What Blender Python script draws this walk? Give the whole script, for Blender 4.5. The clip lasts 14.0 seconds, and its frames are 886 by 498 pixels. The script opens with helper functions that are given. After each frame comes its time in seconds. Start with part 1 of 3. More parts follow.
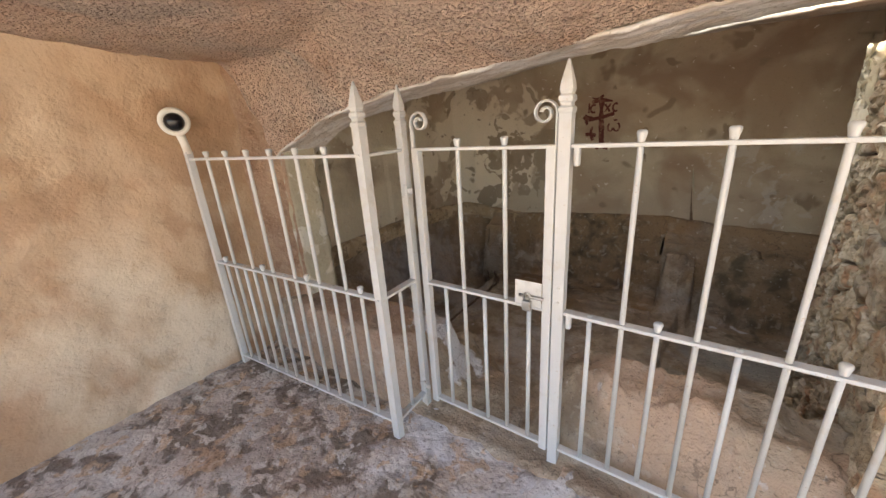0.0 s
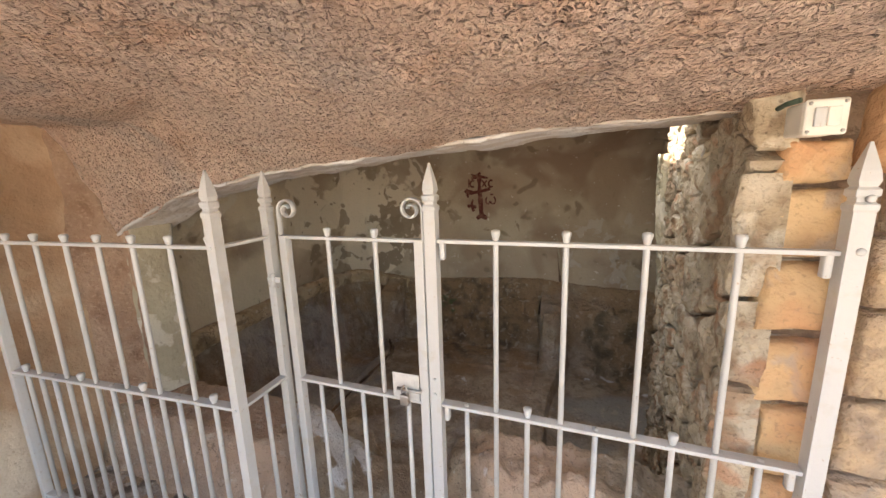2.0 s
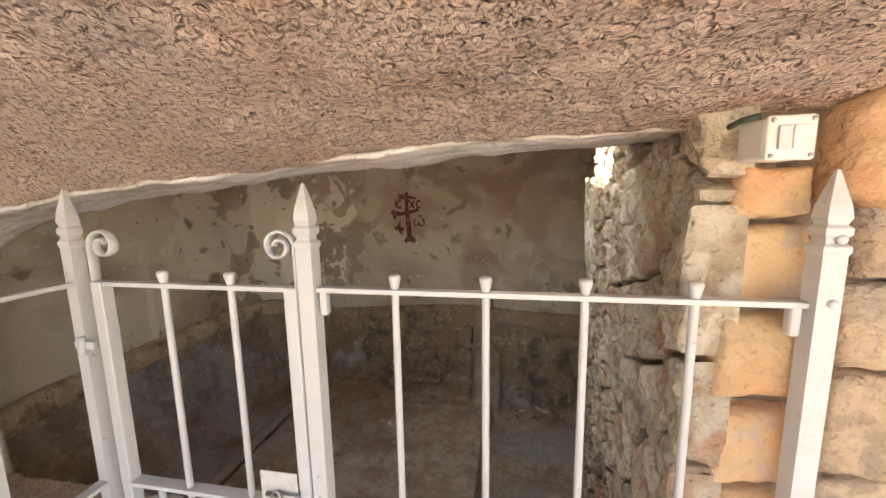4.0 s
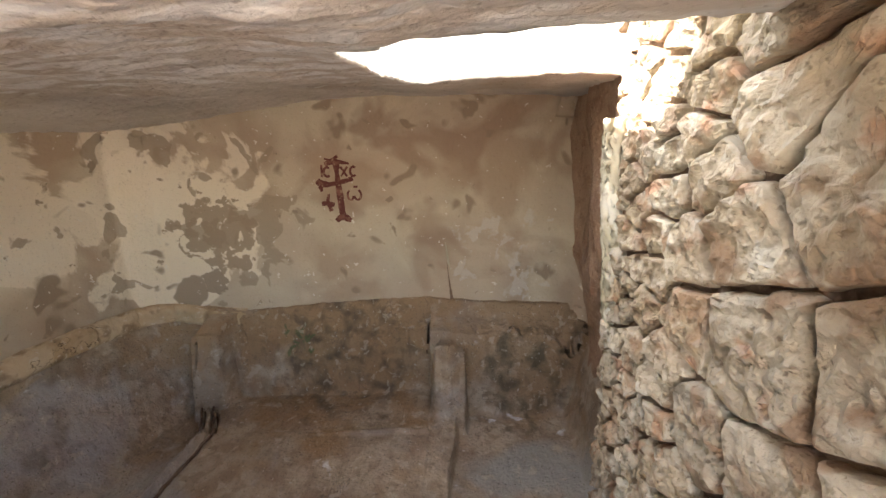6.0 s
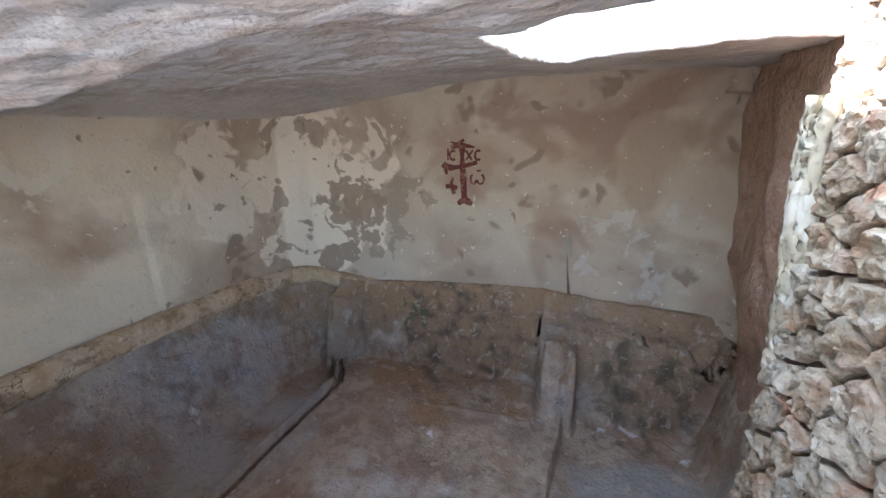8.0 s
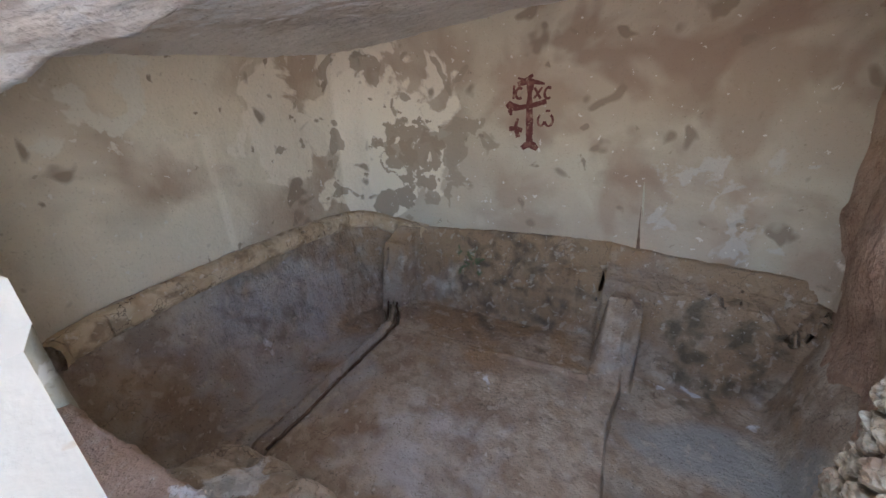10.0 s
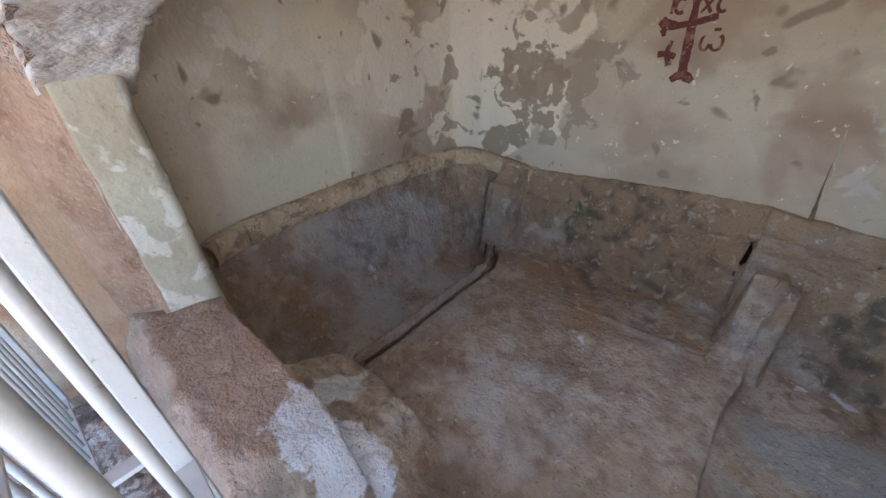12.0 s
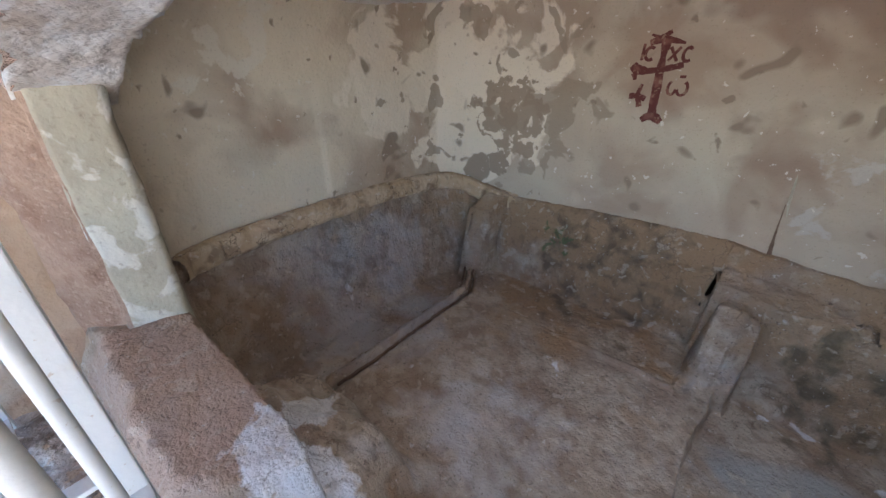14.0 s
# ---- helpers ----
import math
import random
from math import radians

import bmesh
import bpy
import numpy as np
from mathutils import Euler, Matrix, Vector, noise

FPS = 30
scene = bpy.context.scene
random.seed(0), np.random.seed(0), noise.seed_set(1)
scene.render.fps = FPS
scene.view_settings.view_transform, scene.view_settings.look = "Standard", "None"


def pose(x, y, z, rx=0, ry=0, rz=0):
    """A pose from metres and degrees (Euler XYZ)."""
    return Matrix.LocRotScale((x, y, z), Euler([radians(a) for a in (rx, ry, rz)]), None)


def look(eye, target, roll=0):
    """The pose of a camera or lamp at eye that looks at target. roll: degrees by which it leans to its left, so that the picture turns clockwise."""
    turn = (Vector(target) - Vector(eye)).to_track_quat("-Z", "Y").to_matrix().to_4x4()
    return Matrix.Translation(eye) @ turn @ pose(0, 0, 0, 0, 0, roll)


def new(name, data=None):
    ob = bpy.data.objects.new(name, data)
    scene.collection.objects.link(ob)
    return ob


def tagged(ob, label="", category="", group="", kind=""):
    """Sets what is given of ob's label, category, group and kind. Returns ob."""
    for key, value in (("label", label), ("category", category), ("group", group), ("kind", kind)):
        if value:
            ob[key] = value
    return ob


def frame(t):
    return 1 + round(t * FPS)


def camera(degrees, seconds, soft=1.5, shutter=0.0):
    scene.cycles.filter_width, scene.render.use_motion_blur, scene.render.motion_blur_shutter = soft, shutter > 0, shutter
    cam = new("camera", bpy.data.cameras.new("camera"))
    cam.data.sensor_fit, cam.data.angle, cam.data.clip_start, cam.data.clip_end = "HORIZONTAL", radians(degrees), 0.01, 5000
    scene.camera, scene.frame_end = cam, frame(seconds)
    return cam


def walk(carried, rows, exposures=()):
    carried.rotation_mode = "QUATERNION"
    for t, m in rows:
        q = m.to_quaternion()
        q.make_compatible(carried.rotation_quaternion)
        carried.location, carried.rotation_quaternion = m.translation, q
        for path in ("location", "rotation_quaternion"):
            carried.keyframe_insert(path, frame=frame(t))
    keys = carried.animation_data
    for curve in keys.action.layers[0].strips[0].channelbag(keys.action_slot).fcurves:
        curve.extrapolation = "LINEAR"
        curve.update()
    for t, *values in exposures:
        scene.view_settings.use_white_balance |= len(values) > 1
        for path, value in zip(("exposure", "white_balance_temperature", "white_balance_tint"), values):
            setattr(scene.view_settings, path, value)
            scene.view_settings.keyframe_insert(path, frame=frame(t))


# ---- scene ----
cam = camera(101.0, 14.0)
PATH = [
    (0, (0.364, -1.162, 1.349), (-0.76, 0.362, 0.704), -3.9),
    (0.5, (0.396, -1.141, 1.368), (-0.59, 0.483, 0.742), -4.0),
    (1, (0.405, -1.111, 1.409), (-0.47, 0.601, 0.857), -3.6),
    (1.5, (0.42, -1.09, 1.436), (-0.359, 0.7, 1.0), -2.8),
    (2, (0.428, -1.065, 1.454), (-0.249, 0.779, 1.078), -1.8),
    (2.5, (0.437, -1.028, 1.466), (-0.128, 0.86, 1.127), -0.7),
    (3, (0.445, -0.981, 1.474), (-0.045, 0.935, 1.177), -0.3),
    (3.5, (0.468, -0.906, 1.48), (0.034, 1.026, 1.204), -0.5),
    (6, (0.301, -0.057, 1.392), (0.260, 1.897, 0.967), -1.4),
    (6.5, (0.287, -0.031, 1.408), (0.257, 1.922, 0.977), -1.0),
    (7, (0.275, -0.016, 1.409), (0.229, 1.937, 0.982), -0.8),
    (7.5, (0.265, -0.019, 1.414), (-0.117, 1.893, 0.967), 0.6),
    (8, (0.269, -0.024, 1.410), (-0.373, 1.801, 0.903), -0.4),
    (10.5, (0.083, 0.028, 1.397), (-0.847, 1.553, 0.497), -1.0),
    (11, (0.057, 0.08, 1.372), (-1.033, 1.408, 0.348), -2.0),
    (11.5, (0.036, 0.072, 1.37), (-1.104, 1.315, 0.295), -2.3),
    (12, (0.039, 0.063, 1.372), (-1.129, 1.295, 0.315), -2.5),
    (12.5, (0.037, 0.055, 1.371), (-1.138, 1.309, 0.346), -2.0),
    (13, (0.062, 0.069, 1.387), (-1.103, 1.353, 0.391), -0.7),
    (13.5, (0.051, 0.059, 1.387), (-1.093, 1.382, 0.418), 0.4),
    (14, (0.053, 0.055, 1.381), (-1.073, 1.407, 0.429), 1.4),
]
EXPO = [(0, 2.02, 7300, 15), (3.5, 2.05, 7200, 15), (5.8, 2.95, 7000, 15), (6.1, 2.95, 6800, 15), (6.6, 2.95, 5900, 12), (8.0, 2.95, 5250, 12), (10.4, 2.9, 5400, 12), (14, 2.9, 5400, 12)]
walk(cam, [(t, look(eye, target, roll)) for t, eye, target, roll in PATH], EXPO)

# ---- sky and sun ----
SUN = Vector((-0.70, -0.30, 0.66)).normalized()
world = bpy.data.worlds.new("sky")
scene.world = world
world.use_nodes = True
sky = world.node_tree.nodes.new("ShaderNodeTexSky")
sky.sky_type, sky.sun_disc = "NISHITA", False
sky.sun_elevation = math.asin(SUN.z)
sky.sun_rotation = math.atan2(SUN.x, SUN.y)
world.node_tree.links.new(sky.outputs[0], world.node_tree.nodes["Background"].inputs[0])
world.node_tree.nodes["Background"].inputs[1].default_value = 0.15
sun_data = bpy.data.lights.new("sun", "SUN")
sun_data.energy, sun_data.angle, sun_data.color = 5.0, radians(0.5), (1.0, 0.93, 0.82)
new("sun", sun_data).matrix_world = look(SUN * 30, (0, 0, 0))
scene.view_settings.exposure = 0.0
# the sky's light in the mouth of the light shaft
well = bpy.data.lights.new("sky_opening", "AREA")
well.shape, well.size, well.size_y, well.energy, well.color = "RECTANGLE", 0.80, 0.80, 2.0, (0.90, 0.95, 1.0)
new("sky_opening", well).matrix_world = pose(0.49, 1.06, 2.24)


# ---- materials ----
def material(name, base, layers=(), bumps=(), rough=0.9, metal=0.0, island=0.0, cracks=()):
    """cracks: (scale, width, colour, amount); layers: (scale, detail, low, high, colour, amount, centre, radius, stretch); bumps: (scale, metres, kind)."""
    m = bpy.data.materials.new(name)
    m.use_nodes = True
    nt = m.node_tree
    n, link = nt.nodes, nt.links.new
    bsdf = n["Principled BSDF"]
    pos = n.new("ShaderNodeNewGeometry").outputs["Position"]
    rgb = n.new("ShaderNodeRGB")
    rgb.outputs[0].default_value = (*base, 1)
    colour = rgb.outputs[0]
    for i, lay in enumerate(layers):
        scale, detail, low, high, tint, amount = lay[:6]
        centre, radius = (lay[6], lay[7]) if len(lay) > 7 else (None, 0)
        mp = n.new("ShaderNodeMapping")
        mp.inputs["Location"].default_value = (3.7 * i, 1.3 * i, 7.1 * i)
        if len(lay) > 8:
            mp.inputs["Scale"].default_value = lay[8]
        link(pos, mp.inputs[0])
        tex = n.new("ShaderNodeTexNoise")
        tex.inputs["Scale"].default_value, tex.inputs["Detail"].default_value = scale, detail
        tex.inputs["Distortion"].default_value = 0.4
        link(mp.outputs[0], tex.inputs["Vector"])
        value = tex.outputs[0]
        if centre:
            dist = n.new("ShaderNodeVectorMath")
            dist.operation = "DISTANCE"
            link(pos, dist.inputs[0])
            dist.inputs[1].default_value = centre
            fall = n.new("ShaderNodeMapRange")
            link(dist.outputs["Value"], fall.inputs[0])
            fall.inputs[1].default_value, fall.inputs[2].default_value = radius * 0.45, radius
            fall.inputs[3].default_value, fall.inputs[4].default_value = 0.0, -0.35
            add = n.new("ShaderNodeMath")
            link(value, add.inputs[0])
            link(fall.outputs[0], add.inputs[1])
            value = add.outputs[0]
        ramp = n.new("ShaderNodeMapRange")
        link(value, ramp.inputs[0])
        ramp.inputs[1].default_value, ramp.inputs[2].default_value = low, high
        ramp.inputs[4].default_value = amount
        mix = n.new("ShaderNodeMix")
        mix.data_type = "RGBA"
        link(ramp.outputs[0], mix.inputs[0])
        link(colour, mix.inputs[6])
        mix.inputs[7].default_value = (*tint, 1)
        colour = mix.outputs[2]
    for scale, width, tint, amount in cracks:
        warp = n.new("ShaderNodeTexNoise")
        warp.inputs["Scale"].default_value, warp.inputs["Detail"].default_value = scale * 1.3, 5
        link(pos, warp.inputs["Vector"])
        mv = n.new("ShaderNodeMix")
        mv.data_type = "VECTOR"
        mv.inputs[0].default_value = 0.35
        link(pos, mv.inputs[4])
        link(warp.outputs["Color"], mv.inputs[5])
        cell = n.new("ShaderNodeTexVoronoi")
        cell.feature = "DISTANCE_TO_EDGE"
        cell.inputs["Scale"].default_value = scale
        link(mv.outputs[1], cell.inputs["Vector"])
        broken = n.new("ShaderNodeTexNoise")
        broken.inputs["Scale"].default_value, broken.inputs["Detail"].default_value = scale * 0.6, 2
        link(pos, broken.inputs["Vector"])
        gate_map = n.new("ShaderNodeMapRange")
        link(broken.outputs[0], gate_map.inputs[0])
        gate_map.inputs[1].default_value, gate_map.inputs[2].default_value, gate_map.inputs[4].default_value = 0.5, 0.6, amount
        line = n.new("ShaderNodeMapRange")
        link(cell.outputs["Distance"], line.inputs[0])
        line.inputs[1].default_value, line.inputs[2].default_value = width, width * 0.3
        both = n.new("ShaderNodeMath")
        both.operation = "MULTIPLY"
        link(line.outputs[0], both.inputs[0])
        link(gate_map.outputs[0], both.inputs[1])
        mix = n.new("ShaderNodeMix")
        mix.data_type = "RGBA"
        link(both.outputs[0], mix.inputs[0])
        link(colour, mix.inputs[6])
        mix.inputs[7].default_value = (*tint, 1)
        colour = mix.outputs[2]
    if island:
        info = n.new("ShaderNodeObjectInfo")
        span = n.new("ShaderNodeMapRange")
        link(info.outputs["Random"], span.inputs[0])
        span.inputs[3].default_value, span.inputs[4].default_value = 1 - island, 1 + island
        hsv = n.new("ShaderNodeHueSaturation")
        link(span.outputs[0], hsv.inputs["Value"])
        link(colour, hsv.inputs["Color"])
        colour = hsv.outputs[0]
    link(colour, bsdf.inputs["Base Color"])
    bsdf.inputs["Roughness"].default_value = rough
    bsdf.inputs["Metallic"].default_value = metal
    last = None
    for scale, metres, kind in bumps:
        if kind == "noise":
            tex = n.new("ShaderNodeTexNoise")
            tex.inputs["Detail"].default_value = 6
        else:
            tex = n.new("ShaderNodeTexVoronoi")
        tex.inputs["Scale"].default_value = scale
        link(pos, tex.inputs["Vector"])
        b = n.new("ShaderNodeBump")
        b.inputs["Distance"].default_value = metres
        link(tex.outputs[0], b.inputs["Height"])
        if last:
            link(last, b.inputs["Normal"])
        last = b.outputs[0]
    if last:
        link(last, bsdf.inputs["Normal"])
    return m


M_PINK = material("pick_marked_rock", (0.75, 0.55, 0.43), [
    (1.3, 4, 0.42, 0.62, (0.70, 0.55, 0.46), 0.9), (5, 5, 0.5, 0.68, (0.54, 0.33, 0.22), 0.6),
    (2.2, 4, 0.52, 0.66, (0.50, 0.44, 0.40), 0.7), (70, 4, 0.56, 0.7, (0.26, 0.15, 0.09), 0.5), (55, 3, 0.56, 0.70, (0.80, 0.68, 0.57), 0.6)],
    [(30, 0.020, "voronoi"), (62, 0.022, "voronoi"), (120, 0.022, "noise")])
M_BROWN = material("red_brown_rock", (0.33, 0.215, 0.145), [
    (2.5, 4, 0.42, 0.65, (0.43, 0.30, 0.21), 0.9), (9, 5, 0.5, 0.7, (0.24, 0.13, 0.08), 0.7), (60, 3, 0.55, 0.7, (0.5, 0.36, 0.26), 0.5)],
    [(45, 0.012, "noise"), (12, 0.02, "noise")])
M_OCHRE = material("ochre_plaster", (0.50, 0.36, 0.24), [
    (1.6, 4, 0.42, 0.62, (0.53, 0.38, 0.26), 1), (2.6, 5, 0.47, 0.55, (0.41, 0.26, 0.16), 0.75), (2, 4, 0.36, 0.55, (0.68, 0.58, 0.45), 0.8, (-1.93, -0.7, 0.35), 0.8), (4, 5, 0.56, 0.66, (0.40, 0.26, 0.15), 0.6),
    (1.2, 3, 0.5, 0.68, (0.66, 0.55, 0.42), 0.7), (80, 3, 0.6, 0.72, (0.35, 0.22, 0.13), 0.4)],
    [(7, 0.02, "noise"), (60, 0.004, "noise")])
M_PLASTER = material("tomb_plaster", (0.46, 0.38, 0.285), [
    (1.4, 3, 0.45, 0.62, (0.53, 0.47, 0.355), 0.9), (1.9, 4, 0.48, 0.6, (0.37, 0.28, 0.20), 0.8),
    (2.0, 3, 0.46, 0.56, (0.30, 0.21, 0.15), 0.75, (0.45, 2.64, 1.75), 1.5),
    # pale west wall, lightened further in place of light that misses it
    (1.7, 3, 0.36, 0.52, (0.70, 0.63, 0.49), 0.85, (-2.1, 1.0, 1.0), 1.5),
    (2.3, 5, 0.34, 0.37, (0.75, 0.68, 0.55), 0.9, (-1.74, 2.6, 0.98), 0.85), (2.6, 6, 0.46, 0.49, (0.74, 0.67, 0.55), 0.85, (-1.9, 2.2, 1.45), 1.15),
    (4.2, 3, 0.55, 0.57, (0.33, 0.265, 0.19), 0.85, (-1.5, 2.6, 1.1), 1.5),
    (4, 2, 0.30, 0.34, (0.27, 0.21, 0.15), 0.9, (-1.72, 2.63, 0.53), 0.17), (9, 3, 0.34, 0.38, (0.27, 0.21, 0.15), 0.9, (-1.52, 2.63, 0.58), 0.14), (9, 3, 0.40, 0.44, (0.30, 0.23, 0.16), 0.9, (-1.45, 2.63, 0.95), 0.45),
    (5.0, 5, 0.545, 0.58, (0.68, 0.64, 0.54), 0.8, (-2.1, 0.8, 1.5), 0.7),
    (7, 6, 0.56, 0.62, (0.55, 0.53, 0.48), 0.6, (0.7, 2.64, 0.7), 0.8),
    (26, 3, 0.69, 0.71, (0.7, 0.66, 0.58), 0.8), (90, 2, 0.6, 0.75, (0.2, 0.15, 0.1), 0.3)],
    [(5, 0.012, "noise"), (40, 0.003, "noise")], rough=0.8)
M_JAMB = material("pale_jamb_plaster", (0.46, 0.42, 0.31), [(3, 4, 0.45, 0.6, (0.38, 0.33, 0.24), 0.8), (7, 5, 0.53, 0.58, (0.66, 0.63, 0.54), 0.8), (40, 3, 0.6, 0.7, (0.25, 0.2, 0.14), 0.4)], [(6, 0.015, "noise"), (40, 0.004, "noise")])
M_CEIL = material("limewashed_rock", (0.64, 0.59, 0.54), [
    (1.2, 4, 0.45, 0.65, (0.43, 0.39, 0.36), 0.8), (2.4, 4, 0.5, 0.66, (0.46, 0.38, 0.30), 0.7),
    (9, 5, 0.46, 0.54, (0.74, 0.73, 0.72), 0.95, (-0.6, 0.2, 1.6), 2.2, (0.45, 1.3, 1)), (22, 5, 0.5, 0.57, (0.70, 0.66, 0.62), 0.7, (-1.2, 0.3, 1.5), 1.5, (0.4, 1.4, 1)),
    (50, 3, 0.62, 0.7, (0.2, 0.15, 0.11), 0.5)],
    [(16, 0.014, "noise"), (50, 0.006, "noise")], rough=0.8)
M_CARVED = material("carved_tomb_rock", (0.385, 0.31, 0.23), [
    (1.5, 4, 0.42, 0.62, (0.46, 0.375, 0.28), 0.9), (3.5, 5, 0.46, 0.6, (0.27, 0.195, 0.135), 0.85), (13, 6, 0.5, 0.62, (0.24, 0.175, 0.12), 0.6),
    # grey rock of the western trough, with the skylight's blue painted in
    (4, 6, 0.26, 0.66, (0.42, 0.42, 0.44), 0.85, (-1.85, 1.4, -0.2), 1.0),
    (6, 6, 0.30, 0.72, (0.62, 0.61, 0.60), 0.8, (-0.6, 1.08, -0.3), 0.55),
    (2.2, 4, 0.44, 0.6, (0.34, 0.34, 0.32), 0.8, (0.75, 1.6, -0.4), 0.8),
    (1.5, 4, 0.30, 0.38, (0.43, 0.305, 0.225), 0.92, (-1.2, 0.0, 0.3), 0.80),
    (2.0, 4, 0.42, 0.55, (0.56, 0.40, 0.29), 0.9, (0.5, 0.25, 0.3), 0.75),
    (5, 5, 0.36, 0.40, (0.72, 0.72, 0.74), 0.95, (-0.70, 0.34, 0.22), 0.36), (5, 5, 0.42, 0.46, (0.68, 0.68, 0.68), 0.8, (-1.0, 0.52, 0.1), 0.22),
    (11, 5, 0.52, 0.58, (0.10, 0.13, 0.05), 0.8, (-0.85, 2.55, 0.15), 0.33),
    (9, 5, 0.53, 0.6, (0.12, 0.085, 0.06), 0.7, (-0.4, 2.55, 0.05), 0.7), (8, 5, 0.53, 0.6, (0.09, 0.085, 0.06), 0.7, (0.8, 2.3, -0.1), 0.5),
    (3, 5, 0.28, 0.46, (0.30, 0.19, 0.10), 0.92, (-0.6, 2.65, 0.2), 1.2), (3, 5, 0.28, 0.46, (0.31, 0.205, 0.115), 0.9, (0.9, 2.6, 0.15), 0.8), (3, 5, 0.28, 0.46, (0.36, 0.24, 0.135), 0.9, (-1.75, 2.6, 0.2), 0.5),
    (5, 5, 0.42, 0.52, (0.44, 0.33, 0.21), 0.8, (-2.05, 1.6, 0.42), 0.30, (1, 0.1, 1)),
    # dark dirt, with crease shade painted into the trough side and backs
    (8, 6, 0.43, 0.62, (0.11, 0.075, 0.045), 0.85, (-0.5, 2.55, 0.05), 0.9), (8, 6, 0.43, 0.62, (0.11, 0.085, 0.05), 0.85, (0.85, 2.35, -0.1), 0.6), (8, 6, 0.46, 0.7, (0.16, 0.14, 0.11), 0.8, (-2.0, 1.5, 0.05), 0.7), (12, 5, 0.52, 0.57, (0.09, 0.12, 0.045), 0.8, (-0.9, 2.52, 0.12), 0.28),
    (14, 5, 0.60, 0.66, (0.54, 0.46, 0.37), 0.45), (36, 4, 0.67, 0.71, (0.62, 0.58, 0.52), 0.5), (70, 3, 0.62, 0.7, (0.11, 0.08, 0.055), 0.6)],
    [(9, 0.02, "noise"), (40, 0.012, "noise"), (110, 0.005, "noise")], rough=0.75, cracks=[(4, 0.012, (0.09, 0.06, 0.04), 0.5), (14, 0.022, (0.12, 0.085, 0.055), 0.35)])
M_FLOOR = material("worn_rock_floor", (0.36, 0.29, 0.24), [
    (2.2, 4, 0.42, 0.6, (0.56, 0.51, 0.46), 0.9), (7, 6, 0.5, 0.56, (0.17, 0.13, 0.10), 0.85), (16, 5, 0.54, 0.58, (0.60, 0.55, 0.49), 0.8),
    # first layer here paints bluish sky light into the floor by the gate
    (3.0, 5, 0.46, 0.6, (0.66, 0.66, 0.68), 0.9, (-0.35, -0.15, 0), 0.9), (14, 5, 0.56, 0.62, (0.52, 0.36, 0.23), 0.7), (60, 3, 0.58, 0.7, (0.12, 0.09, 0.07), 0.6)],
    [(14, 0.03, "noise"), (50, 0.01, "noise")])
M_RUBBLE = material("rubble_stone", (0.40, 0.32, 0.22), [
    (22, 6, 0.46, 0.58, (0.26, 0.19, 0.125), 0.75), (4, 5, 0.42, 0.6, (0.56, 0.49, 0.38), 0.9), (7, 5, 0.53, 0.62, (0.33, 0.21, 0.13), 0.8), (9, 5, 0.55, 0.66, (0.64, 0.60, 0.50), 0.6),
    (6, 4, 0.6, 0.68, (0.45, 0.23, 0.13), 0.7), (60, 3, 0.6, 0.7, (0.16, 0.11, 0.07), 0.6)],
    [(12, 0.04, "noise"), (50, 0.012, "noise")], island=0.2)
M_ASHLAR = material("yellow_limestone", (0.55, 0.38, 0.21), [
    (3, 4, 0.42, 0.62, (0.62, 0.45, 0.26), 0.9), (5, 5, 0.5, 0.64, (0.46, 0.29, 0.16), 0.7), (9, 5, 0.55, 0.64, (0.40, 0.33, 0.27), 0.7),
    (3, 3, 0.55, 0.66, (0.60, 0.30, 0.15), 0.6), (70, 3, 0.6, 0.7, (0.3, 0.2, 0.12), 0.5)],
    [(20, 0.012, "noise"), (70, 0.006, "noise")], island=0.12)
M_WEATHER = material("weathered_limestone", (0.47, 0.34, 0.22), [
    (3, 4, 0.42, 0.6, (0.54, 0.40, 0.26), 0.9), (5, 5, 0.46, 0.58, (0.34, 0.27, 0.22), 0.85), (4, 4, 0.54, 0.62, (0.60, 0.42, 0.20), 0.7),
    (11, 5, 0.55, 0.62, (0.30, 0.22, 0.16), 0.6), (60, 3, 0.6, 0.7, (0.25, 0.17, 0.11), 0.5)],
    [(9, 0.05, "noise"), (40, 0.02, "noise")], island=0.08)
M_ORANGE = material("orange_rock", (0.60, 0.38, 0.22), [(4, 5, 0.45, 0.65, (0.52, 0.29, 0.15), 0.8), (9, 5, 0.55, 0.66, (0.64, 0.44, 0.27), 0.7)],
    [(15, 0.015, "noise"), (60, 0.006, "noise")])
M_MORTAR_SHADE = material("earth_mortar_and_crack_shade", (0.17, 0.11, 0.075), [(8, 5, 0.45, 0.65, (0.27, 0.19, 0.13), 0.9)], [(25, 0.03, "noise")])
M_SHAFT = material("shaft_limewash", (0.80, 0.79, 0.66), [(3, 4, 0.45, 0.65, (0.72, 0.75, 0.64), 0.8)], [(20, 0.006, "noise")])
M_WHITE = material("white_gloss_paint", (0.57, 0.575, 0.57), [(18, 4, 0.58, 0.7, (0.52, 0.49, 0.43), 0.5), (90, 3, 0.68, 0.73, (0.36, 0.25, 0.16), 0.6)],
    [(60, 0.0012, "noise")], rough=0.38)
M_STEEL = material("dull_steel", (0.45, 0.44, 0.42), [(40, 4, 0.5, 0.66, (0.26, 0.2, 0.15), 0.7)], (), rough=0.4, metal=0.9)
M_PLATE = material("galvanised_plate", (0.72, 0.71, 0.68), [(25, 4, 0.5, 0.7, (0.5, 0.48, 0.45), 0.6)], (), rough=0.45, metal=0.3)
M_BLACK = material("black_glass", (0.012, 0.012, 0.014), (), (), rough=0.06)
